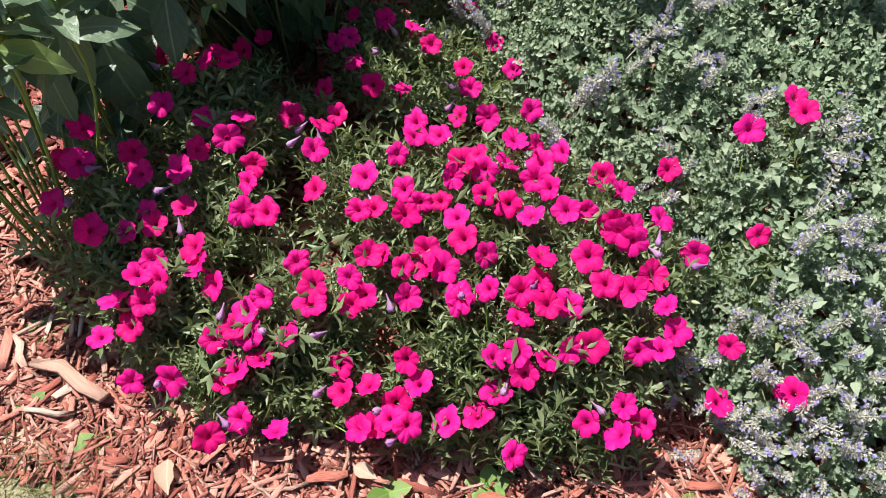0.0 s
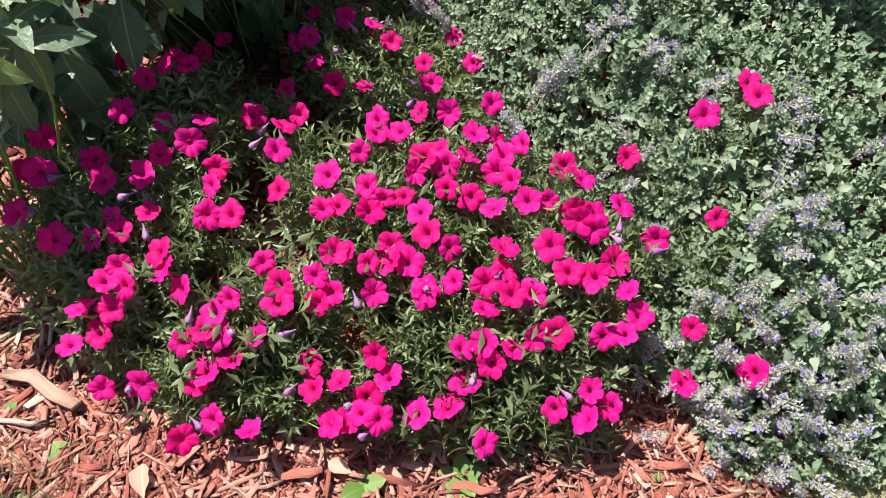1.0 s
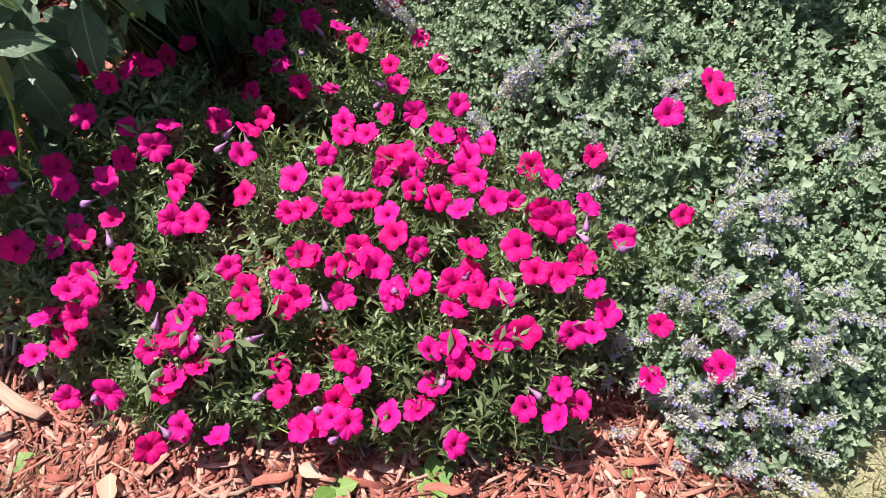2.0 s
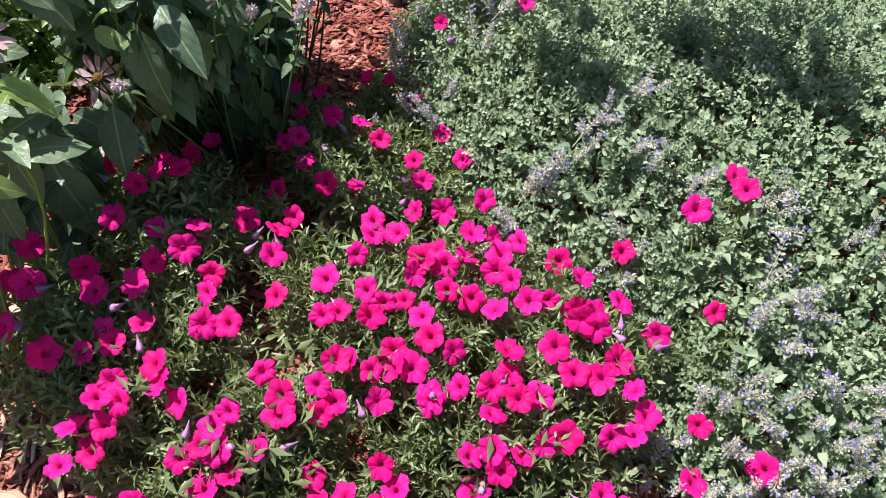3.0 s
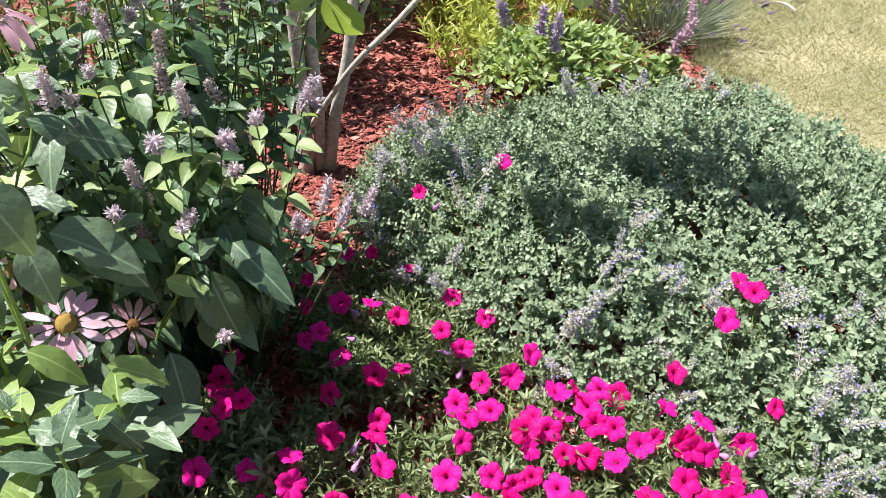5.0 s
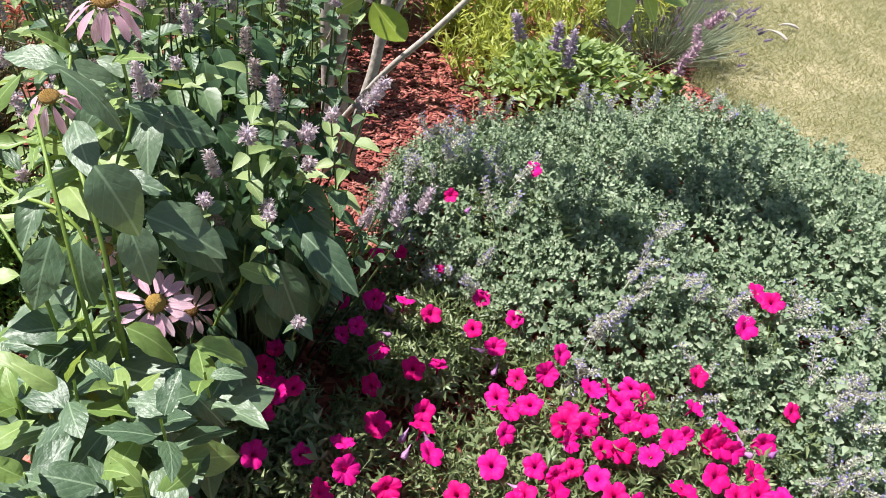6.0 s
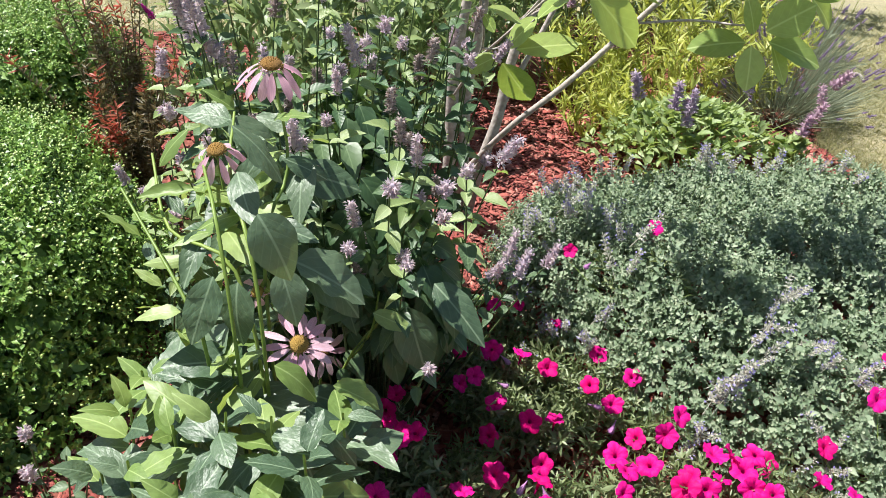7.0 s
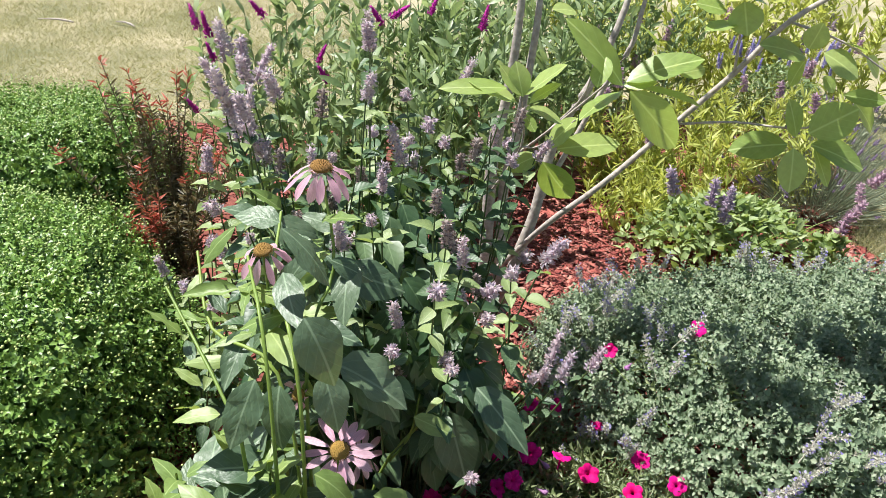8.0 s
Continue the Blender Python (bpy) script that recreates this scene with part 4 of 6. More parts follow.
for foot, tip, wide, young in [
    ((-0.73, 1.42, 1.09), (-0.67, 1.36, 1.00), 0.085, 0), ((-0.78, 1.83, 1.05), (-0.88, 1.83, 1.10), 0.052, 0), ((-0.78, 1.77, 1.09), (-0.68, 1.71, 1.03), 0.072, 0),
    ((-0.66, 1.68, 1.02), (-0.53, 1.66, 0.99), 0.082, 0), ((-0.66, 1.57, 0.89), (-0.53, 1.51, 0.81), 0.095, 0), ((-0.70, 1.44, 0.96), (-0.67, 1.38, 0.88), 0.064, 0),
    ((-0.815, 1.455, 0.945), (-0.868, 1.40, 0.835), 0.066, 0), ((-0.775, 1.46, 0.925), (-0.80, 1.40, 0.825), 0.070, 0), ((-0.765, 1.53, 1.205), (-0.835, 1.55, 1.228), 0.050, 0), ((-0.762, 1.52, 1.20), (-0.662, 1.50, 1.128), 0.072, 0), ((-0.52, 1.57, 0.74), (-0.44, 1.53, 0.72), 0.04, 1)]:
    put_leaf(coneflower, foot, tip, wide, young)
for foot, tip, wide, young in [
    ((-0.72, 1.33, 0.84), (-0.63, 1.31, 0.79), 0.052, 1), ((-0.62, 1.35, 0.76), (-0.52, 1.35, 0.70), 0.048, 1), ((-0.67, 1.31, 0.75), (-0.58, 1.23, 0.69), 0.056, 0)]:
    put_leaf(coneflower, foot, tip, wide, young)
for foot, tip, wide, young in [
    ((-0.93, 1.81, 0.97), (-0.89, 1.80, 1.06), 0.036, 1), ((-0.88, 1.68, 0.92), (-0.96, 1.64, 0.97), 0.036, 1), ((-0.85, 1.66, 1.00), (-0.96, 1.66, 1.00), 0.030, 1), ((-0.86, 1.57, 0.90), (-0.95, 1.57, 0.91), 0.028, 1),
    ((-0.88, 1.47, 0.86), (-0.96, 1.47, 0.87), 0.032, 1), ((-0.77, 1.79, 1.10), (-0.82, 1.79, 1.15), 0.028, 1), ((-0.77, 1.62, 1.01), (-0.73, 1.61, 1.10), 0.046, 0), ((-0.83, 1.60, 0.95), (-0.88, 1.50, 0.90), 0.05, 0),
    ((-0.72, 1.55, 0.98), (-0.64, 1.50, 1.0), 0.05, 0), ((-0.68, 1.62, 1.08), (-0.60, 1.60, 1.05), 0.04, 0), ((-0.80, 1.50, 0.80), (-0.90, 1.45, 0.70), 0.07, 0)]:
    put_leaf(coneflower, foot, tip, wide, young)
for a, b in (((-0.79, 1.43, 0.70), (-0.83, 1.66, 1.07)), ((-0.74, 1.43, 0.70), (-0.77, 1.78, 1.10)), ((-0.84, 1.44, 0.62), (-0.99, 1.71, 0.98)), ((-0.76, 1.46, 0.75), (-0.94, 1.81, 1.0)), ((-0.73, 1.50, 0.75), (-0.69, 1.66, 1.2))):
    for k in range(9):
        at = Vector(a).lerp(Vector(b), 0.05 + 0.105 * k)
        turn = rng.uniform(0, 6.28)
        L = rng.uniform(0.055, 0.10)
        put_leaf(coneflower, at, at + Vector((math.cos(turn), math.sin(turn), rng.uniform(-0.2, 0.8))).normalized() * L, L * rng.uniform(0.28, 0.42), rng.random() < 0.6, (rng.normal(-0.1, 0.3), rng.normal(-0.1, 0.3), 1))


def before_bloom(p, reach=0.09):
    """True where a leaf would hide or shade one of the two low blooms."""
    for head in (Vector((-0.675, 1.423, 0.80)), Vector((-0.618, 1.700, 0.525))):
        d = p - head
        for v in (Vector((-0.05, -0.75, 0.66)), Vector((0.15, -0.76, 0.63)), Vector((0.34, -0.73, 0.59)), Vector((-0.45, 0.18, 0.87))):
            along = d.dot(v)
            if along > -0.04 and (d - v * along).length < reach:
                return True
    return False


def over_petunias(p):
    """True in the low room over the shaded petunias, where the tall plants carry no leaves."""
    return p.x > -0.64 and p.y < 1.90 and p.z < 0.47


for i in range(70):
    a = rng.uniform(0, 6.28)
    z = rng.uniform(0.14, 0.78)
    foot = Vector((-0.68 + rng.normal(0, 0.10), 1.54 + rng.normal(0, 0.08), z))
    L = rng.uniform(0.10, 0.17)
    tip = foot + Vector((math.cos(a) * 0.8, math.sin(a) * 0.8 - 0.15, rng.uniform(-0.45, 0.3))) * L
    if before_bloom(foot) or before_bloom(tip, 0.11) or over_petunias(foot):
        continue
    put_leaf(coneflower, foot, tip, L * rng.uniform(0.42, 0.55))

for i in range(56):
    foot = Vector((rng.uniform(-0.90, -0.56), rng.uniform(1.38, 1.78), rng.uniform(0.14, 0.52)))
    a = rng.uniform(0, 6.28)
    L = rng.uniform(0.12, 0.18)
    tip = foot + Vector((0.5 * math.cos(a), 0.5 * math.sin(a) - 0.5, rng.uniform(-0.7, 0.0))).normalized() * L
    if before_bloom(foot) or before_bloom(tip, 0.11) or over_petunias(foot):
        continue
    put_leaf(coneflower, foot, tip, L * rng.uniform(0.42, 0.52))

for i in range(26):
    foot = Vector((rng.uniform(-0.88, -0.60), rng.uniform(1.58, 1.88), rng.uniform(0.88, 1.08)))
    if before_bloom(foot, 0.12):
        continue
    a = rng.uniform(0, 6.28)
    L = rng.uniform(0.09, 0.14)
    put_leaf(coneflower, foot, foot + Vector((math.cos(a), math.sin(a) - 0.2, rng.uniform(-0.5, 0.25))).normalized() * L, L * rng.uniform(0.40, 0.52), rng.random() < 0.15, (rng.normal(-0.2, 0.3), rng.normal(-0.2, 0.3), 1))

put_stem(coneflower, [(-0.66, 1.70, 0.10), (-0.575, 1.665, 0.50), (-0.49, 1.645, 0.66), (-0.448, 1.645, 0.735)], 0.0042, M_STEM)
put_stem(coneflower, [(-0.555, 1.66, 0.54), (-0.515, 1.64, 0.63), (-0.499, 1.639, 0.74)], 0.0036, M_STEM)
put_leaf(coneflower, (-0.675, 1.505, 0.93), (-0.53, 1.485, 0.855), 0.095, False, (0.25, -0.35, 1))
# broad leaves that hang over the petunias
for foot, tip, wide in [((-0.545, 1.585, 0.535), (-0.525, 1.49, 0.41), 0.085), ((-0.67, 1.48, 0.46), (-0.60, 1.40, 0.27), 0.12), ((-0.445, 1.60, 0.725), (-0.405, 1.53, 0.575), 0.092), ((-0.70, 1.40, 0.60), (-0.64, 1.34, 0.45), 0.09), ((-0.74, 1.36, 0.50), (-0.70, 1.30, 0.36), 0.07), ((-0.66, 1.50, 0.36), (-0.615, 1.43, 0.27), 0.10)]:
    put_leaf(coneflower, foot, tip, wide, False, (rng.normal(0.1, 0.25), -0.8, 0.55))

for i in range(14):
    foot = Vector((rng.uniform(-0.88, -0.72), rng.uniform(1.55, 1.85), rng.uniform(0.40, 0.82)))
    if before_bloom(foot, 0.12):
        continue
    a = rng.uniform(0, 6.28)
    L = rng.uniform(0.11, 0.16)
    put_leaf(coneflower, foot, foot + Vector((0.7 * math.cos(a) - 0.3, 0.7 * math.sin(a), rng.uniform(-0.6, 0.1))).normalized() * L, L * rng.uniform(0.42, 0.52), False, (rng.normal(-0.4, 0.2), rng.normal(0.1, 0.2), 1))

clump = thing("coneflower_plant", -0.82, 1.24, 0, "leafy coneflower clump without blooms in bright sun", "coneflower", "coneflowers")
for x, y, top in ((-0.90, 1.31, 0.74), (-0.82, 1.28, 0.79), (-0.74, 1.25, 0.80), (-0.68, 1.17, 0.79), (-0.61, 1.28, 0.76), (-1.00, 1.43, 0.67), (-0.97, 1.25, 0.73), (-0.87, 1.15, 0.74), (-0.77, 1.12, 0.77), (-0.71, 1.10, 0.73), (-0.88, 1.40, 0.72), (-0.95, 1.15, 0.69), (-0.83, 1.11, 0.70), (-1.03, 1.30, 0.66), (-0.87, 1.52, 0.70), (-0.97, 1.52, 0.68), (-0.80, 1.43, 0.75)):
    put_stem(clump, [(x * 0.3 - 0.57, y * 0.4 + 0.74, 0), (x, y + 0.02, top * 0.62), (x + rng.normal(0, 0.01), y, top)], 0.0042)
    turn = rng.uniform(0, 6.28)
    for level in range(4):
        z = top - 0.002 - 0.034 * level - rng.uniform(0, 0.012)
        for k in range(2 if level < 2 else 3):
            turn += 1.9 + rng.normal(0, 0.25)
            L = (0.062, 0.092, 0.112, 0.120, 0.125)[level] * rng.uniform(0.8, 1.15)
            rise = (1.2, 0.55, 0.15, -0.15, -0.4)[level] + rng.normal(0, 0.22)
            at = Vector((x + 0.01 * math.cos(turn), y + 0.01 * math.sin(turn), z))
            put_leaf(clump, at, at + Vector((math.cos(turn), math.sin(turn), rise)).normalized() * L, L * rng.uniform(0.44, 0.58), rng.random() < 0.52 - 0.14 * level, (rng.normal(-0.1, 0.3), rng.normal(-0.1, 0.3), 1))

# ---- anise hyssop ----
def spike_mesh(seed, length, radius, n, mat, taper=0.35, gaps=0.0):
    """A bottle-brush flower spike that stands along z: whorls of small pointed cups."""
    r = np.random.default_rng(seed)
    s = r.uniform(0, 1, n)
    s = np.where(r.random(n) < gaps, np.floor(s * 5) / 5 + 0.02 * r.random(n), s)
    a = r.uniform(0, 6.28, n)
    rad = radius * (1 - taper * s)
    out = np.stack([np.cos(a), np.sin(a), r.uniform(0.15, 0.8, n)], 1)
    pos = np.stack([np.cos(a) * rad * 0.35, np.sin(a) * rad * 0.35, s * length], 1)
    size = rad * r.uniform(0.6, 1.15, n)
    cups = spread(leaf_shape(0.42, 2, 0.5, 0.05, 0.55), pos, out, dirs(n, (0.2, 1)), size, size)
    core = spread(bead(4, 7), [(0, 0, 0)], [(0, 0, 1.0)], [(0, 1.0, 0)], length * 0.98, radius * 0.9, True)
    v, f, u = joined(cups, core)
    return mesh_of("flower_spike", v, f, mat, u)


HYSSOP_SPIKES = [spike_mesh(k, 0.070 + 0.012 * k, 0.015, 170, M_SPIKE, 0.3, 0.5) for k in range(4)] + [spike_mesh(9, 0.07, 0.014, 150, M_SPIKE_OLD, 0.3, 0.7)]
HYSSOP_STUB = [spike_mesh(k, 0.034, 0.016, 90, M_SPIKE, 0.2) for k in range(11, 13)]
s = [leaf_shape(0.60, 6, rng.uniform(0.12, 0.34), rng.uniform(0.15, 0.5), 0.34, 0.08, 0.9) for k in range(4)]
HYSSOP_LEAVES = [mesh_of("hyssop_leaf", *q[:2], M_AGA_LEAF, q[2]) for q in s]
HYSSOP_YOUNG_SUNLIT = [mesh_of("hyssop_young_sunlit_leaf", *q[:2], M_AGA_YOUNG_SUNLIT, q[2]) for q in s]


def hyssop_stem(plant, foot, top, spike, leaf_size, rest, pairs=7, low=0.22, droop=0.0):
    """A stem with leaf pairs and a spike; its nearer leaves are parts, and the others go to rest."""
    o = Vector(plant.location)
    foot, top = Vector(foot) - o, Vector(top) - o
    pts = bow(foot, top, rng.normal(0, 0.02), 7, (rng.normal(), rng.normal(), 0))
    v, f, u = tube(pts, np.linspace(0.0040, 0.0018, 7), 5)
    part("stem", mesh_of("stem", v, f, M_STEM_DARK, u), plant)
    way = Vector(pts[-1] - pts[-2]).normalized()
    if spike is not None:
        part("flower_spike", spike, plant, facing(*top, way + Vector((rng.normal(0, 0.2), rng.normal(0, 0.2), 0)), rng.uniform(0, 360)) @ Matrix.Scale(rng.uniform(0.75, 1.05) * (1.0 if o.y < 2.0 else 1.16), 4), "lilac bottle-brush flower spike")
    turn = rng.uniform(0, 6.28)
    for i in range(pairs):
        s = low + (0.96 - low) * i / max(1, pairs - 1)
        k = s * 6
        j = min(5, int(k))
        at = Vector(pts[j] * (1 - (k - j)) + pts[j + 1] * (k - j))
        for side in (0, 1):
            a = turn + i * 1.57 + side * math.pi + rng.normal(0, 0.2)
            L = leaf_size * (1.35 - 0.78 * s) * rng.uniform(0.8, 1.2)
            w = Vector((math.cos(a), math.sin(a), rng.uniform(-1.1, -0.2) + 0.9 * s - droop * (s < 0.85)))
            tip = at + w.normalized() * L
            if before_bloom(o + at.lerp(tip, 0.5), 0.07) or over_petunias(o + tip):
                continue
            # Upper leaves take the lighter copy, so the tops look sunlit.
            if len(rest["parts"]) < 290 and (rng.random() < 0.75):
                rest["parts"].append(part("leaf", (HYSSOP_YOUNG_SUNLIT if (s > 0.84 and top.z > 0.85) or (s > 0.5 and o.y > 2.0) else HYSSOP_LEAVES)[rng.integers(4)], plant, aim(at, tip, (rng.normal(0, 0.2), rng.normal(-0.1, 0.2) - 0.6 * droop * (s < 0.85), 1), L * rng.uniform(0.85, 1.1))))
            else:
                rest["pos"].append(tuple(at)), rest["way"].append(tuple(w)), rest["size"].append(L)


def hyssop(cx, cy, tops, label, leaf_size=0.082, pairs=11, body=None, back=0.0, droop=0.0):
    plant = thing("hyssop_plant", cx, cy, 0, label, "hyssop", "hyssop clump")
    rest = {"parts": [], "pos": [], "way": [], "size": []}
    for x, y, z, kind in tops:
        foot = (cx + (x - cx) * 0.45 + rng.normal(0, 0.03), cy + back + (y - cy) * (0.45 - back) + rng.normal(0, 0.03), 0)
        spike = None if kind == 0 else HYSSOP_STUB[rng.integers(2)] if kind == 2 else HYSSOP_SPIKES[4] if kind == 3 else HYSSOP_SPIKES[rng.integers(4)]
        hyssop_stem(plant, foot, (x, y, z), spike, leaf_size * (0.62 if kind and z < 0.85 else 1.0), rest, 5 if (kind and z < 0.85) or x > -0.30 else pairs, 0.58 if x > -0.30 else 0.22, droop)
    if body:
        # the leaves inside the clump
        n, rx, ry, z1 = body
        a, q = rng.uniform(0, 6.28, n), np.sqrt(rng.uniform(0, 1, n))
        z = rng.uniform(0.12 if cy > 2.0 else 0.55, z1, n)
        for i in range(n):
            if before_bloom(plant.location + Vector((rx * q[i] * math.cos(a[i]), ry * q[i] * math.sin(a[i]), z[i] - 0.03)), 0.10):
                continue
            rest["pos"].append((rx * q[i] * math.cos(a[i]), ry * q[i] * math.sin(a[i]), z[i]))
            rest["way"].append((math.cos(a[i] + rng.normal(0, 0.7)), math.sin(a[i] + rng.normal(0, 0.7)), rng.uniform(-1.2, 0.0)))
            rest["size"].append(0.085 * rng.uniform(0.8, 1.3))
    if droop:
        # the hanging leaves of its front, and the low ones behind
        for i in range(165):
            x = rng.uniform(-0.60, -0.32)
            z = rng.uniform(0.58, 0.95 if x < -0.40 else 0.72)
            p = Vector((x, 1.645 + 0.12 * rng.random() + 0.10 * max(0.0, z - 0.75), z))
            if i >= 120:
                p = Vector((rng.uniform(-0.66, -0.30), rng.uniform(1.88, 2.05), rng.uniform(0.10, 0.50)))
            if before_bloom(p - Vector((0, 0, 0.04)), 0.085):
                continue
            rest["pos"].append(tuple(p - plant.location))
            rest["way"].append((rng.normal(0, 0.5), rng.normal(-0.25, 0.3), -1.0))
            rest["size"].append(0.078 * rng.uniform(0.75, 1.3))
    if rest["pos"]:
        n = len(rest["pos"])
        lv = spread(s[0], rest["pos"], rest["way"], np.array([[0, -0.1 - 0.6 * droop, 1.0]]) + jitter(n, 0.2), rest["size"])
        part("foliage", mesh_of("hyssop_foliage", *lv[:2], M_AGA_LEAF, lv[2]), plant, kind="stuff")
    return plant


def filler(n, x0, x1, y0, y1, z0, z1):
    return [(rng.uniform(x0, x1), rng.uniform(y0, y1), rng.uniform(z0, z1), rng.choice((0, 0, 0, 0, 2, 2, 3))) for i in range(n)]


hyssop(-0.46, 1.78, [(-0.70, 1.83, 1.15, 1), (-0.56, 1.90, 1.08, 1), (-0.46, 1.80, 1.08, 3), (-0.59, 1.80, 1.05, 2), (-0.46, 1.66, 1.08, 3), (-0.66, 1.76, 1.02, 1), (-0.427, 1.644, 1.04, 1), (-0.49, 1.58, 1.02, 2), (-0.31, 1.71, 0.97, 2), (-0.38, 1.63, 0.98, 2),
                     (-0.363, 1.678, 0.885, 2), (-0.57, 1.54, 0.92, 2), (-0.47, 1.50, 0.90, 2), (-0.428, 1.430, 0.70, 2), (-0.268, 1.575, 0.81, 1), (-0.24, 1.712, 0.695, 2), (-0.19, 1.738, 0.72, 1), (-0.11, 1.70, 0.73, 1), (-0.15, 1.764, 0.655, 1), (-0.457, 1.60, 0.845, 2), (-0.409, 1.772, 0.715, 2), (-0.532, 1.696, 0.83, 1)] + filler(20, -0.74, -0.40, 1.56, 1.98, 0.62, 0.98) + filler(18, -0.86, -0.56, 1.70, 2.06, 0.84, 1.10) + filler(6, -0.42, -0.33, 1.72, 2.06, 0.62, 0.90),
       "anise hyssop with lilac bottle-brush spikes and dark green leaves", body=(60, 0.13, 0.17, 0.80), back=0.22, droop=0.7)
hyssop(-0.62, 2.15, [(-0.85, 2.19, 1.26, 1), (-0.84, 2.0, 1.20, 1), (-0.81, 2.0, 1.12, 1), (-0.68, 2.20, 1.14, 3), (-0.49, 2.09, 1.06, 1), (-0.92, 2.09, 0.94, 2), (-0.92, 2.09, 0.82, 2), (-0.84, 1.95, 1.22, 1), (-0.78, 2.10, 1.22, 1), (-0.88, 2.25, 1.05, 1), (-0.84, 2.12, 1.25, 1), (-0.88, 2.12, 1.18, 1), (-0.86, 2.10, 1.13, 1), (-0.83, 2.12, 1.10, 1), (-0.81, 2.13, 1.05, 1), (-0.90, 2.14, 1.21, 1), (-0.58, 2.12, 1.21, 1), (-0.57, 2.14, 1.32, 1)] + filler(34, -0.90, -0.35, 1.95, 2.50, 0.6, 1.10),
       "tall anise hyssop in full sun with pale lilac spikes", body=(400, 0.26, 0.26, 0.98))
hyssop(-0.46, 2.45, [(-0.55, 2.47, 1.10, 1), (-0.20, 1.84, 0.93, 1), (-0.08, 2.38, 0.95, 1), (-0.26, 2.66, 1.05, 1), (-0.19, 2.47, 0.95, 1), (-0.52, 2.66, 1.20, 1), (-0.30, 2.20, 1.02, 3)] + filler(14, -0.78, -0.40, 2.20, 2.55, 0.60, 1.02) + filler(4, -0.55, -0.36, 1.95, 2.40, 0.60, 0.95) + filler(8, -0.55, -0.35, 2.25, 2.65, 0.92, 1.08) + filler(8, -0.40, -0.28, 1.98, 2.40, 0.70, 1.0) + filler(9, -0.30, -0.17, 2.10, 2.45, 0.92, 1.16) + [(-0.114, 2.274, 0.675, 2), (-0.15, 2.30, 0.80, 0)],
       "anise hyssop growing close to the young tree", body=(70, 0.12, 0.16, 0.80))
hyssop(-1.02, 2.42, [(-0.99, 2.47, 0.88, 1), (-1.15, 2.56, 0.50, 1), (-1.05, 2.3, 0.60, 2)] + filler(5, -1.05, -0.85, 2.2, 2.5, 0.4, 0.75),
       "low leaning hyssop stems beside the clipped mound")
hyssop(-1.22, 1.52, [(-1.26, 1.62, 0.42, 2), (-1.25, 1.56, 0.36, 2), (-1.18, 1.58, 0.40, 0), (-1.12, 1.50, 0.42, 0)],
       "small hyssop seedling with pale flower tufts", 0.055, 5)

# ---- chrysanthemum mounds ----
def mum(cx, cy, rx, ry, h, n, buds, label):
    """A clipped dome of small leaves and round buds."""
    plant = thing("chrysanthemum_mound", cx, cy, 0, label, "chrysanthemum", "chrysanthemum mounds")
    def dome(k, lo, hi):
        r = rng.uniform(0, 0.985, k) ** 0.46
        a = rng.uniform(0, 6.28, k)
        drop = np.clip((r - 0.42) / 0.58, 0, 1)
        steep = 2.0 * drop / 0.58
        nrm = unit(np.stack([steep * h / rx * np.cos(a), steep * h / ry * np.sin(a), np.ones(k)], 1))
        bulge = 1 + 0.05 * np.sin(nrm[:, 0] * 9) * np.sin(nrm[:, 1] * 8 + 1)
        s = rng.uniform(lo, hi, k) * bulge
        p = np.stack([r * np.cos(a) * rx, r * np.sin(a) * ry, np.maximum(h * (1 - drop ** 2), 0.03)], 1) * s[:, None]
        return p, nrm
    p, nrm = dome(n, 0.84, 1.0)
    lv = sprigs(MUM_LEAF, p, nrm + jitter(n, 0.35), 6, 0.045, 0.026, 1.0, 0.0012, 0.3)
    part("foliage", mesh_of("mum_foliage", *lv[:2], M_MUM, lv[2]), plant, kind="stuff")
    p, nrm = dome(n, 0.62, 0.90)
    lv = spread(OVAL_LEAF, p, dirs(len(p), (-0.5, 0.8)), nrm, 0.055)
    part("inner_foliage", mesh_of("mum_inner_foliage", *lv[:2], M_MUM, lv[2]), plant, kind="stuff")
    p, nrm = dome(buds, 0.97, 1.05)
    # Pale buds thinned on the sides, which darkens these as if in shade.
    crown = rng.random(buds) < 0.04 + nrm[:, 2] ** 1.7
    p, nrm = p[crown], nrm[crown]
    buds = len(p)
    b = spread(bead(2, 5), p, nrm, dirs(buds), 0.0090 * rng.uniform(0.5, 1.15, buds))
    part("bud_layer", mesh_of("mum_buds", *b[:2], M_BUD, b[2]), plant, label="round pale green flower buds", kind="stuff")
    return plant


mum(-1.80, 2.58, 0.84, 0.98, 0.57, 9000, 7000, "rounded chrysanthemum mound covered with pale green buds")
mum(-1.94, 4.12, 0.78, 0.70, 0.50, 4600, 4600, "second budded chrysanthemum mound next to the lawn")

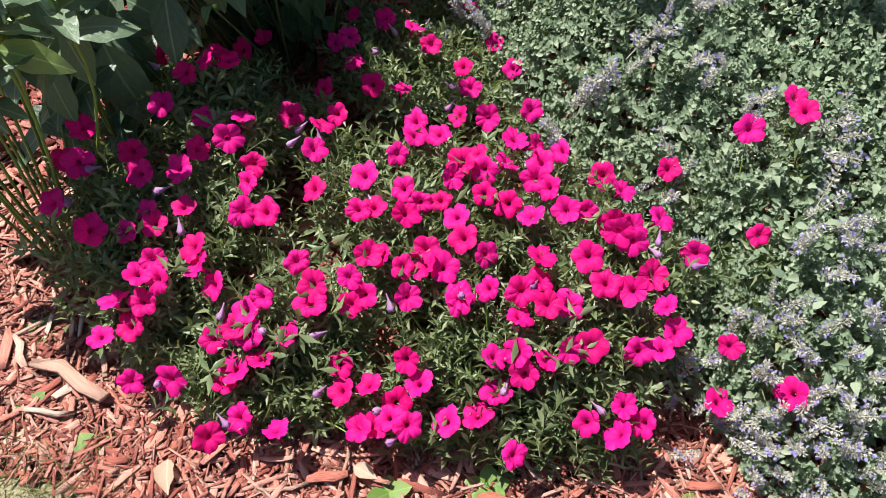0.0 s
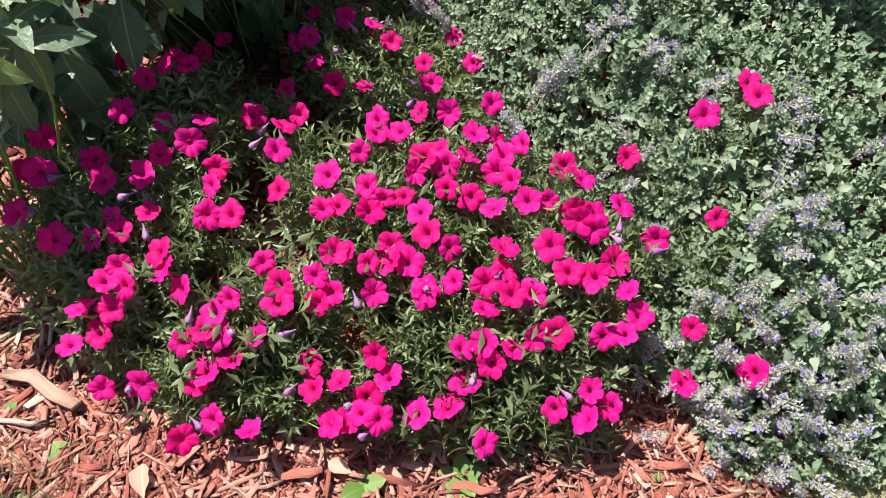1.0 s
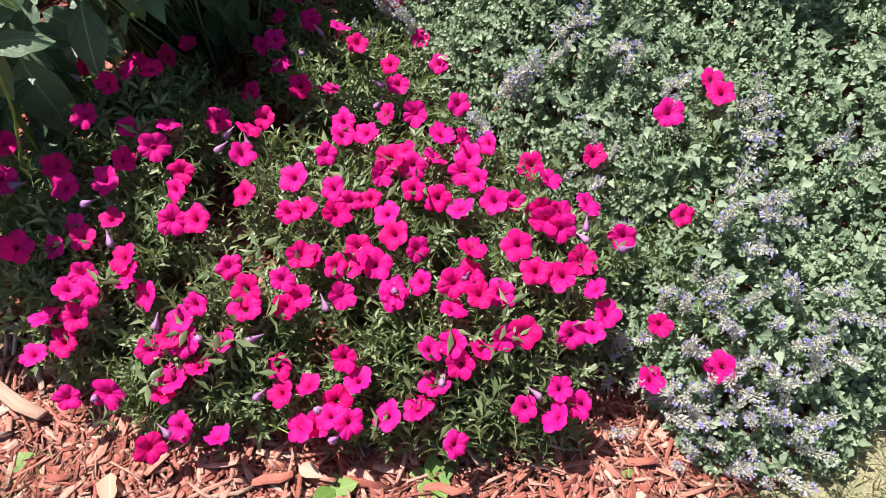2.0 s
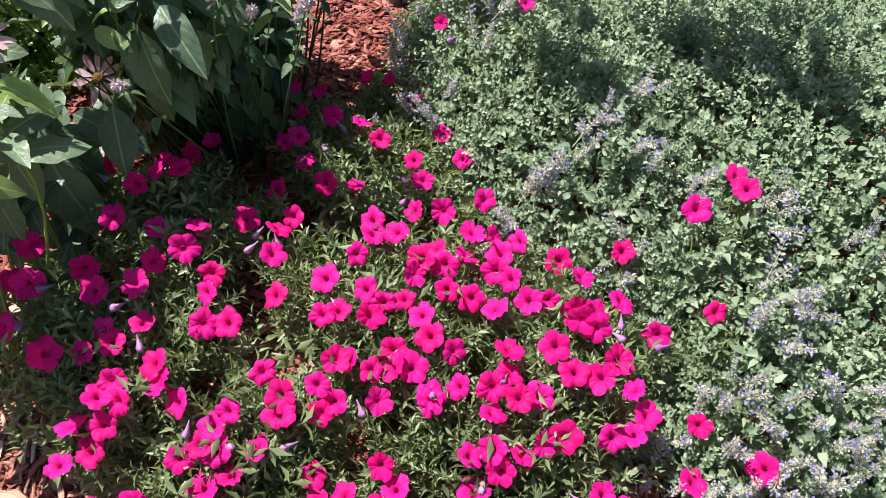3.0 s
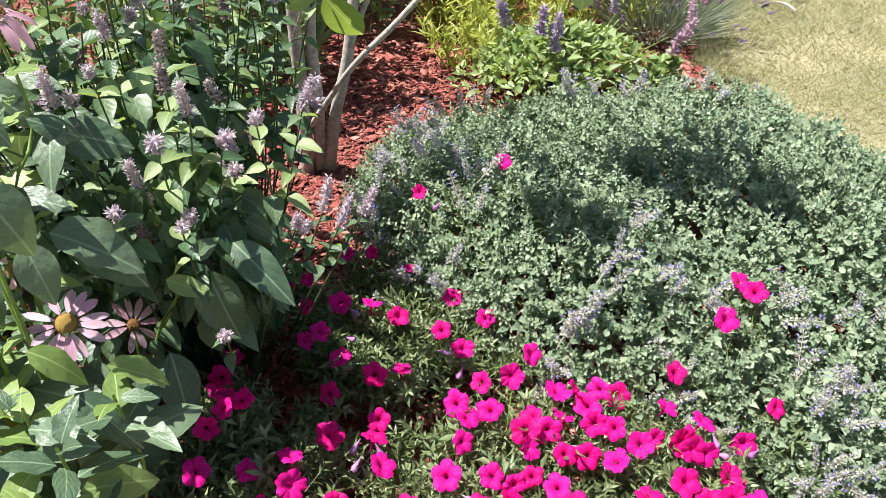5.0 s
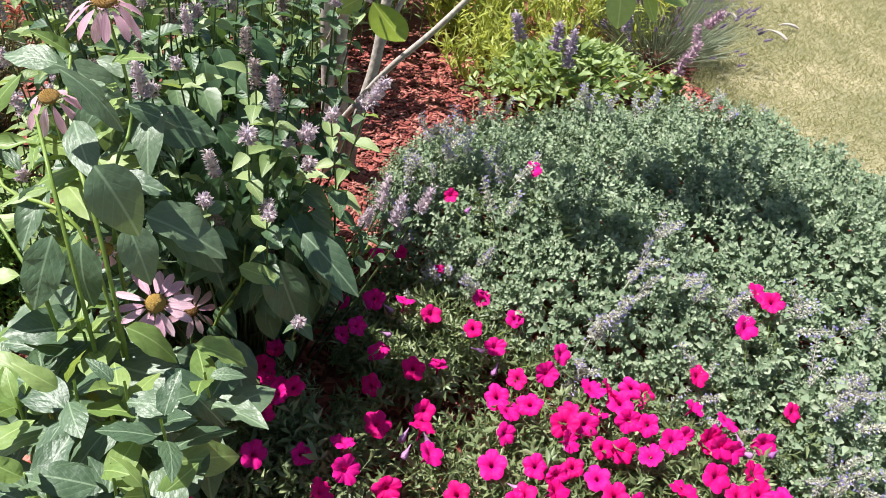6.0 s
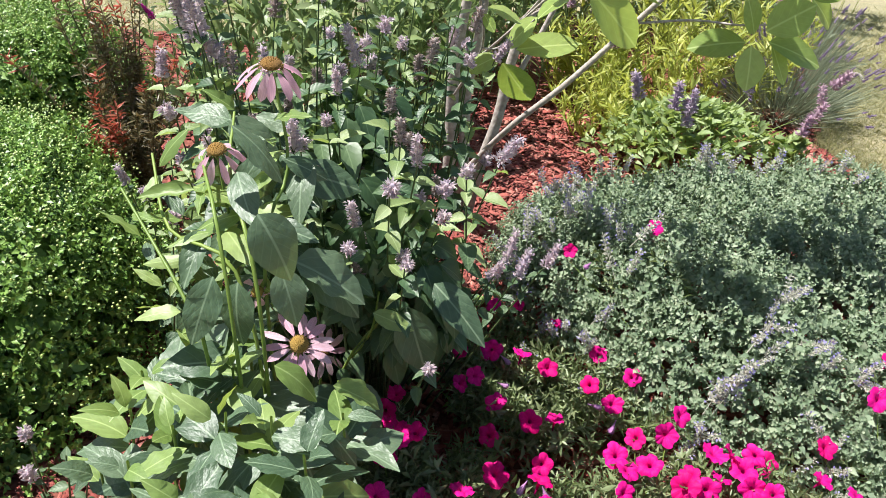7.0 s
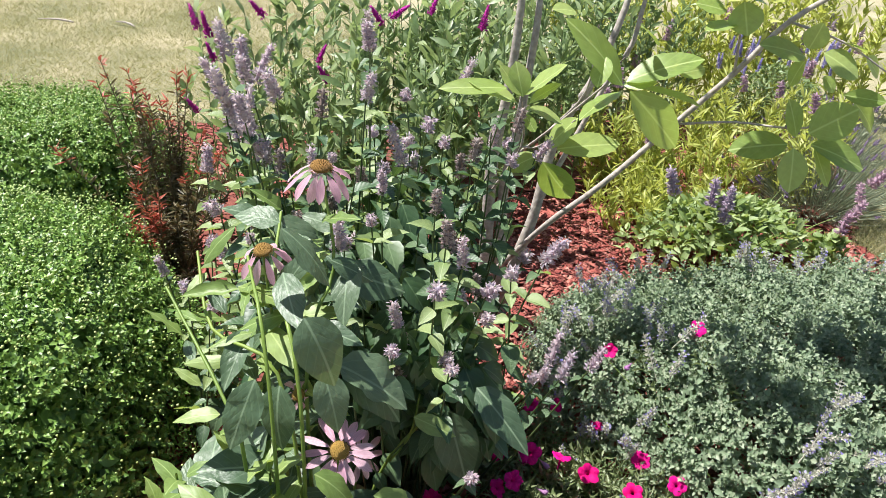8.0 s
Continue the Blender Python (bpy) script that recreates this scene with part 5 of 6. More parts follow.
# ---- bronze-leaved shrub ----
def bronze(cx, cy, tops, label):
    plant = thing("bronze_shrub", cx, cy, 0, label, "shrub")
    for x, y, z, red in tops:
        pts = bow((cx + rng.normal(0, 0.05) - cx, rng.normal(0, 0.05), 0), (x - cx, y - cy, z), rng.normal(0.02, 0.02), 8, (0, 0, 1))
        v, f, u = tube(pts, np.linspace(0.004, 0.0015, 8), 4)
        part("stem", mesh_of("stem", v, f, M_RED_LEAF, u), plant)
        n = 100
        k = rng.uniform(0.12, 1, n) * 6.99
        j = k.astype(int)
        at = pts[j] * (1 - (k - j))[:, None] + pts[j + 1] * (k - j)[:, None]
        tip = k > (9, 6.35, 4.2)[red]
        for sel, mat, nm in ((~tip, M_RED_LEAF, "leaves"), (tip, M_RED_TIP, "red_leaves")):
            if sel.any():
                m = sel.sum()
                lv = spread(THIN_LEAF, at[sel], dirs(m, (0.1, 1.4)), dirs(m, (0.2, 1)), 0.040 * rng.uniform(0.6, 1.2, m), 0.05)
                part(nm, mesh_of(nm, *lv[:2], mat, lv[2]), plant, label="scarlet leaf tips" if nm == "red_leaves" else "")
    return plant


def tuft(n, x, y, sx, sy, z0, z1, red):
    return [(x + rng.normal(0, sx), y + rng.normal(0, sy), rng.uniform(z0, z1), red) for i in range(n)]


bronze(-1.24, 3.30, tuft(13, -1.27, 3.42, 0.085, 0.07, 0.62, 0.88, 1) + tuft(10, -1.26, 3.42, 0.08, 0.07, 0.40, 0.66, 0) + tuft(9, -1.08, 3.18, 0.07, 0.07, 0.52, 0.70, 1) + tuft(7, -1.33, 3.05, 0.05, 0.05, 0.42, 0.54, 2) + tuft(13, -1.18, 3.20, 0.11, 0.09, 0.22, 0.50, 0) + [(-1.60, 3.20, 0.66, 1), (-1.46, 3.45, 0.92, 1), (-1.37, 3.45, 0.88, 1)],
       "bronze-leaved shrub with scarlet shoot tips between green mounds")

# ---- young magnolia ----
tree = thing("magnolia_tree", 0.0, 2.95, 0, "young multi-stemmed magnolia with smooth grey bark and large leaves", "tree")
put_stem(tree, [(-0.05, 2.985, -0.03), (-0.055, 2.945, 0.34), (-0.07, 2.91, 0.69), (-0.06, 2.89, 0.85), (-0.04, 2.88, 1.04), (-0.03, 2.88, 1.28), (-0.02, 2.90, 1.70)], 0.028, M_BARK, "trunk", 8, 0.35)
put_stem(tree, [(0.0, 2.995, -0.03), (0.0, 2.945, 0.30), (-0.015, 2.92, 0.60), (0.0, 2.89, 0.80), (0.02, 2.88, 1.06), (0.03, 2.88, 1.28), (0.05, 3.0, 1.70)], 0.024, M_BARK, "trunk", 8, 0.35)
put_stem(tree, [(0.03, 2.985, -0.03), (0.06, 2.95, 0.25), (0.11, 2.92, 0.50), (0.15, 2.92, 0.78), (0.22, 2.89, 0.96), (0.25, 2.88, 1.04), (0.32, 2.88, 1.27), (0.40, 2.95, 1.60)], 0.026, M_BARK, "trunk", 8, 0.35)
put_stem(tree, [(0.12, 2.92, 0.54), (0.17, 2.92, 0.67), (0.23, 2.92, 0.81), (0.30, 2.90, 1.0), (0.36, 2.88, 1.14), (0.38, 2.88, 1.27), (0.46, 2.95, 1.70)], 0.011, M_BARK, "branch", 7)
put_stem(tree, [(-0.03, 2.91, 0.26), (0.01, 2.80, 0.40), (0.08, 2.66, 0.60), (0.20, 2.56, 0.78), (0.33, 2.49, 0.97), (0.47, 2.39, 1.20), (0.56, 2.33, 1.36), (0.70, 2.25, 1.50)], 0.0115, M_BARK, "branch", 7)
put_stem(tree, [(0.36, 2.47, 1.02), (0.50, 2.38, 1.06), (0.60, 2.28, 1.08), (0.72, 2.24, 1.10)], 0.004, M_BARK, "branch", 6)
put_stem(tree, [(-0.08, 2.86, 0.62), (-0.06, 2.6, 0.90), (-0.12, 2.44, 1.10)], 0.005, M_BARK, "branch", 6)
put_stem(tree, [(0.0, 2.88, 0.75), (0.02, 2.6, 0.95), (0.10, 2.40, 1.16)], 0.005, M_BARK, "branch", 6)
s = [leaf_shape(0.64, 9, rng.uniform(0.03, 0.14), rng.uniform(-0.05, 0.30), 0.50, rng.uniform(0.01, 0.05), 0.68) for k in range(6)]
MAG_LEAVES = [mesh_of("magnolia_leaf", *q[:2], M_MAG_LEAF, q[2]) for q in s]


def whorl(at, leaves):
    """Leaves that spring from one shoot tip, each by its way and length."""
    o = Vector(tree.location)
    for way, L in leaves:
        L *= 1.2 * rng.uniform(0.75, 1.15)
        way = Vector(way) + Vector((rng.normal(0, 0.15), rng.normal(0, 0.15), rng.normal(0, 0.15)))
        w = Vector(way).normalized()
        foot = Vector(at) - o + w * 0.012 + Vector((rng.normal(0, 0.015), rng.normal(0, 0.015), rng.normal(0, 0.022)))
        part("leaf", MAG_LEAVES[rng.integers(6)], tree, aim(foot, foot + w * L, (rng.normal(-0.15, 0.4), rng.normal(-0.1, 0.4), 0.9), L * rng.uniform(0.8, 1.1)))


def spray(rows):
    """The large leaves of one shoot: foot, tip and width of each."""
    o = Vector(tree.location)
    for fx, fy, fz, tx, ty, tz, wide in rows:
        tilt = (rng.normal(-0.15, 0.3), -0.45 + rng.normal(0, 0.35), 0.75)
        part("leaf", MAG_LEAVES[rng.integers(6)], tree, aim(Vector((fx, fy, fz)) - o, Vector((tx, ty, tz)) - o, tilt, wide * 1.5))


spray([(-0.129, 2.420, 1.125, -0.190, 2.442, 1.203, 0.054), (-0.123, 2.420, 1.120, -0.150, 2.429, 1.213, 0.067), (-0.118, 2.420, 1.125, -0.024, 2.378, 1.226, 0.077), (-0.102, 2.420, 1.103, -0.032, 2.398, 1.170, 0.041), (-0.137, 2.420, 1.103, -0.272, 2.442, 1.158, 0.061), (-0.130, 2.420, 1.081, -0.244, 2.411, 1.068, 0.048), (-0.103, 2.420, 1.087, 0.003, 2.407, 1.061, 0.061), (-0.169, 2.420, 1.144, -0.356, 2.436, 1.149, 0.061), (-0.112, 2.420, 1.070, -0.087, 2.384, 1.030, 0.034)])
spray([(0.037, 2.400, 1.066, -0.042, 2.420, 0.973, 0.072), (-0.014, 2.400, 0.973, 0.174, 2.395, 0.999, 0.090), (-0.050, 2.400, 0.934, 0.042, 2.383, 0.807, 0.108), (-0.065, 2.400, 0.954, -0.156, 2.391, 0.922, 0.066)])
spray([(0.127, 2.340, 1.179, -0.025, 2.317, 1.371, 0.116), (0.136, 2.340, 1.190, 0.316, 2.304, 1.290, 0.105), (0.126, 2.340, 1.163, -0.011, 2.284, 1.130, 0.087), (0.150, 2.340, 1.164, 0.349, 2.344, 0.989, 0.116), (0.158, 2.340, 1.176, 0.351, 2.312, 1.150, 0.068), (0.131, 2.340, 1.179, 0.207, 2.307, 1.202, 0.049), (0.207, 2.340, 1.287, 0.160, 2.344, 1.349, 0.077), (0.282, 2.340, 1.212, 0.372, 2.370, 1.220, 0.052), (0.070, 2.340, 1.256, 0.030, 2.282, 1.197, 0.064)])
spray([(0.592, 2.240, 1.047, 0.430, 2.243, 1.046, 0.097), (0.612, 2.240, 1.069, 0.571, 2.242, 1.175, 0.080), (0.613, 2.240, 1.035, 0.611, 2.190, 0.923, 0.108), (0.662, 2.240, 1.046, 0.853, 2.217, 0.994, 0.093), (0.675, 2.240, 1.040, 0.748, 2.228, 0.921, 0.064), (0.646, 2.240, 1.078, 0.744, 2.200, 1.165, 0.111)])
spray([(0.764, 2.260, 1.166, 0.907, 2.287, 1.066, 0.069), (0.730, 2.260, 1.182, 0.843, 2.226, 1.174, 0.051), (0.587, 2.260, 1.285, 0.461, 2.256, 1.335, 0.098), (0.588, 2.260, 1.275, 0.570, 2.282, 1.200, 0.065), (0.590, 2.260, 1.306, 0.594, 2.231, 1.375, 0.069), (0.637, 2.260, 1.296, 0.728, 2.206, 1.257, 0.098), (0.763, 2.260, 1.287, 0.838, 2.271, 1.232, 0.058), (0.656, 2.260, 1.234, 0.686, 2.233, 1.201, 0.060), (0.692, 2.260, 1.325, 0.763, 2.263, 1.299, 0.060)])
spray([(0.401, 2.300, 1.415, 0.410, 2.263, 1.337, 0.091), (0.394, 2.300, 1.360, 0.293, 2.265, 1.349, 0.063), (0.358, 2.300, 1.390, 0.277, 2.310, 1.413, 0.063), (0.463, 2.300, 1.411, 0.333, 2.255, 1.465, 0.091), (-0.044, 2.300, 1.380, -0.108, 2.271, 1.402, 0.051), (-0.001, 2.300, 1.392, -0.064, 2.269, 1.452, 0.068)])
put_stem(tree, [(0.56, 2.33, 1.36), (0.70, 2.27, 1.32), (0.84, 2.22, 1.24)], 0.004, M_BARK, "branch", 6)
put_stem(tree, [(0.47, 2.39, 1.20), (0.44, 2.35, 1.30), (0.40, 2.30, 1.41)], 0.004, M_BARK, "branch", 6)
put_stem(tree, [(-0.06, 2.6, 0.90), (-0.04, 2.48, 0.95), (0.03, 2.40, 1.06)], 0.0035, M_BARK, "branch", 6)
put_stem(tree, [(0.02, 2.6, 0.95), (0.08, 2.48, 1.12), (0.05, 2.38, 1.33)], 0.004, M_BARK, "branch", 6)
# unseen upper crown, added to throw shade on the catmint
for foot, mid, end in (((-0.02, 2.90, 1.7), (-0.20, 2.40, 2.1), (-0.32, 2.10, 2.2)), ((0.05, 3.0, 1.7), (0.0, 2.70, 2.0), (-0.05, 2.35, 2.4)), ((0.40, 2.95, 1.6), (0.24, 2.50, 1.95), (0.18, 2.10, 2.3)), ((0.46, 2.95, 1.7), (0.46, 2.65, 2.0), (0.42, 2.25, 2.3))):
    put_stem(tree, [foot, mid, end], 0.008, M_BARK, "branch", 6)
    for i in range(2):
        at = Vector(mid).lerp(Vector(end), 0.45 + 0.45 * i) + Vector((rng.normal(0, 0.07), rng.normal(0, 0.07), 0))
        whorl(at, [((math.cos(k * 1.1 + at.x), math.sin(k * 1.1 + at.x), rng.uniform(-0.3, 0.4)), rng.uniform(0.11, 0.16)) for k in range(3)])

# ---- plants behind ----
def leafy(name, cx, cy, rx, ry, h, n, shape, size, mat, label, category, lift=(0.2, 1.4), dense_top=0.5):
    """A shrub or tuft whose leaves fill a rounded body."""
    plant = thing(name, cx, cy, 0, label, category)
    a, q = rng.uniform(0, 6.28, n), np.sqrt(rng.uniform(0, 1, n))
    z = rng.uniform(0.05, 1, n) ** dense_top
    wide = np.sqrt(np.clip(1.05 - z ** 3, 0.05, 1))
    p = np.stack([np.cos(a) * q * rx * wide, np.sin(a) * q * ry * wide, z * h * (1 - 0.25 * q * q)], 1)
    lv = spread(shape, p, dirs(n, lift), dirs(n, (0.4, 2)), size * rng.uniform(0.6, 1.3, n))
    part("foliage", mesh_of(name + "_foliage", *lv[:2], mat, lv[2]), plant, kind="stuff")
    for i in range(26):
        b = rng.uniform(0, 6.28)
        r = math.sqrt(rng.random())
        v, f, u = tube(bow((0.3 * r * rx * math.cos(b), 0.3 * r * ry * math.sin(b), 0), (r * rx * math.cos(b), r * ry * math.sin(b), h * rng.uniform(0.6, 0.95)), 0.03, 5), [0.004, 0.0035, 0.003, 0.0025, 0.0015], 4)
        part("stem", mesh_of("stem", v, f, M_STEM, u), plant)
    return plant


def add_spikes(plant, meshes, places, label, size=1.0, lean=0.15):
    o = plant.location
    for x, y, z in places:
        part("flower_spike", meshes[rng.integers(len(meshes))], plant, facing(x - o.x, y - o.y, z, (rng.normal(0, lean), rng.normal(0, lean), 1), rng.uniform(0, 360)) @ Matrix.Scale(size * rng.uniform(0.85, 1.15), 4), label)


PURPLE_SPIKES = [spike_mesh(k, 0.10, 0.022, 150, M_PURPLE, 0.4, 0.6) for k in (21, 22)]
PINK_SPIKES = [spike_mesh(k, 0.10, 0.024, 150, M_PINK, 0.3, 0.7) for k in (23, 24)]
MAGENTA_SPIKES = [spike_mesh(k, 0.11, 0.02, 130, M_MAGENTA, 0.7) for k in (25, 26)]
BLUE_SPIKES = [spike_mesh(k, 0.10, 0.014, 110, M_FLORET, 0.5) for k in (27, 28)]
LAV_SPIKES = [spike_mesh(k, 0.045, 0.008, 60, M_LAV, 0.4) for k in (29, 30)]
betony = leafy("betony", 1.16, 3.36, 0.50, 0.34, 0.33, 1700, leaf_shape(0.42, 3, 0.15, 0.25, 0.42), 0.060, M_SAGE_LEAF, "betony with broad green leaves and purple spikes", "betony", (0.0, 1.6))
add_spikes(betony, PURPLE_SPIKES, [(1.03, 3.16, 0.38), (1.05, 3.19, 0.30), (0.98, 3.22, 0.37), (1.31, 3.22, 0.44), (0.90, 3.4, 0.34)], "purple whorled flower spike", 1.35)
def stalky(name, cx, cy, rx, ry, h, stems, leaves, size, mat, label, category, wide=1.0):
    """A stand of upright leafy stalks."""
    plant = thing(name, cx, cy, 0, label, category)
    pos, way, sz = [], [], []
    for i in range(stems):
        a, r = rng.uniform(0, 6.28), math.sqrt(rng.random())
        foot = np.array([r * rx * 0.85 * math.cos(a), r * ry * 0.85 * math.sin(a), 0])
        top = foot + np.array([rng.normal(0, 0.05) + 0.1 * r * math.cos(a), rng.normal(0, 0.05), h * rng.uniform(0.65, 1.1)])
        pts = bow(foot, top, 0.02, 6, (rng.normal(), rng.normal(), 0))
        v, f, u = tube(pts, np.linspace(0.0032, 0.0014, 6), 4)
        part("stem", mesh_of("stem", v, f, mat, u), plant)
        k = rng.uniform(0.1, 0.999, leaves) * 5
        j = k.astype(int)
        pos.append(pts[j] * (1 - (k - j))[:, None] + pts[j + 1] * (k - j)[:, None])
        way.append(dirs(leaves, (0.3, 2.4)))
        sz.append(size * rng.uniform(0.6, 1.2, leaves))
    n = stems * leaves
    lv = spread(THIN_LEAF, np.concatenate(pos), np.concatenate(way), dirs(n, (0.4, 2)), np.concatenate(sz), np.concatenate(sz) * wide)
    part("foliage", mesh_of(name + "_foliage", *lv[:2], mat, lv[2]), plant, kind="stuff")
    return plant


yellow = stalky("willow_amsonia", 1.45, 4.15, 0.80, 0.48, 0.50, 110, 42, 0.085, M_YELLOW, "yellow-green willow-leaved perennial with upright stems", "perennial")
stalky("willow_amsonia", 0.98, 3.74, 0.30, 0.36, 0.34, 46, 34, 0.075, M_YELLOW, "low yellow-green narrow-leaved perennial on mulch", "perennial")
amsonia_far = stalky("willow_amsonia", 2.2, 5.45, 1.5, 0.45, 0.98, 135, 40, 0.09, M_YELLOW, "distant yellow-green perennial stand by the lawn", "perennial", 1.7)
stalky("tall_aster", 0.85, 5.05, 1.0, 0.3, 1.0, 80, 40, 0.08, M_SHRUB, "tall green aster stalks behind the bed", "perennial", 1.6)
stalky("tall_aster", -0.15, 4.55, 0.6, 0.3, 1.05, 50, 44, 0.085, M_SHRUB, "tall leafy aster stalks with small blooms", "perennial", 1.8)
add_spikes(amsonia_far, PINK_SPIKES + PURPLE_SPIKES, [(1.2 + 1.9 * rng.random(), 4.9 + 0.6 * rng.random(), rng.uniform(0.4, 0.66)) for i in range(24)], "dusty pink and violet flower spike")
add_spikes(yellow, PINK_SPIKES, [(0.95, 3.85, 0.40), (1.0, 3.95, 0.5), (0.75, 4.0, 0.55), (0.85, 4.1, 0.6), (1.6, 4.2, 0.55), (1.75, 4.1, 0.55), (1.9, 4.0, 0.5), (2.0, 4.3, 0.6)], "dusty pink flower spike")


def lavender(cx, cy, r, n, h, label):
    plant = thing("lavender_bush", cx, cy, 0, label, "lavender")
    a, q = rng.uniform(0, 6.28, n), rng.uniform(0.15, 1, n) ** 0.6
    end = np.stack([np.cos(a) * q * r, np.sin(a) * q * r, h * (1.05 - 0.55 * q * q) * rng.uniform(0.75, 1.05, n)], 1)
    foot = end * np.array([0.25, 0.25, 0.0])
    way = end - foot
    L = np.linalg.norm(way, axis=1)
    st = spread(leaf_shape(0.007, 2, 0.3, -0.03, 0.3, 0, 0.3), foot, way, dirs(n, (0.5, 1)), L)
    lower = spread(THIN_LEAF, foot + way * rng.uniform(0.1, 0.6, (n, 1)), unit(way) + jitter(n, 0.4), dirs(n), 0.05)
    v, f, u = joined(st, lower)
    part("foliage", mesh_of("lavender_stems", v, f, M_LAV_STEM, u), plant, kind="stuff")
    for i in range(0, n, 9):
        part("flower_spike", LAV_SPIKES[i // 9 % 2], plant, facing(*end[i], way[i] / L[i], 0) @ Matrix.Scale(rng.uniform(0.8, 1.25), 4), "small dark purple flower head")
    return plant


lavender(1.95, 3.85, 0.52, 1100, 0.44, "silvery lavender bush with dark purple flower heads")
lavender(2.45, 4.45, 0.45, 600, 0.42, "far lavender bush bordering the dry lawn")
pink = leafy("pink_betony", 1.62, 3.22, 0.10, 0.10, 0.22, 120, OVAL_LEAF, 0.05, M_SAGE_LEAF, "leaning stem with fading pink flower whorls", "betony")
add_spikes(pink, PINK_SPIKES, [(1.60, 3.17, 0.24), (1.68, 3.23, 0.28), (1.76, 3.30, 0.33), (1.84, 3.37, 0.38)], "fading pink flower whorl", 1.05, 0.5)
blue = leafy("blue_salvia", 2.2, 4.9, 0.5, 0.3, 0.5, 900, SMALL_LEAF, 0.06, M_SHRUB, "blue salvia with upright violet spikes", "salvia")
add_spikes(blue, BLUE_SPIKES, [(1.8 + 0.8 * rng.random(), 4.7 + 0.4 * rng.random(), rng.uniform(0.42, 0.6)) for i in range(26)], "violet-blue flower spike")
butterfly = stalky("butterfly_bush", -0.50, 3.75, 0.80, 0.55, 0.98, 80, 44, 0.095, M_SHRUB, "butterfly bush with grey-green leaves and magenta panicles", "shrub", 1.9)
add_spikes(butterfly, MAGENTA_SPIKES, [(-1.12, 3.62, 0.98), (-1.08, 3.66, 0.94), (-0.86, 3.6, 1.04), (-0.61, 3.6, 0.78), (-1.14, 3.6, 0.65), (-0.37, 3.62, 1.04), (-0.40, 3.58, 1.02), (-0.66, 3.6, 0.86), (-0.21, 3.6, 1.06), (0.01, 3.6, 1.0), (-1.06, 3.6, 0.86)], "magenta flower panicle", 0.9, 0.5)
add_spikes(butterfly, HYSSOP_SPIKES[:4], [(-0.98, 3.5, 0.92), (-0.9, 3.4, 0.84), (-1.02, 3.6, 0.86)], "lilac flower panicle", 1.4, 0.3)
stalky("bee_balm", 0.30, 4.45, 0.65, 0.45, 0.95, 70, 40, 0.085, M_SHRUB, "green leafy bee balm behind the young tree", "perennial", 1.9)

# ---- small things on the mulch ----
def weed(x, y, n, size, shape, mat, label, name="weed", lift=(0.1, 0.7)):
    plant = thing(name, x, y, 0.012, label, "weed")
    me = mesh_of("weed_leaf", *shape[:2], mat, shape[2])
    for i in range(n):
        a = 2 * math.pi * i / n + rng.normal(0, 0.3)
        w = Vector((math.cos(a), math.sin(a), rng.uniform(*lift)))
        L = size * rng.uniform(0.7, 1.2)
        part("leaf", me, plant, aim((0, 0, 0.004), w.normalized() * L, (0, -0.1, 1), L))
    return plant


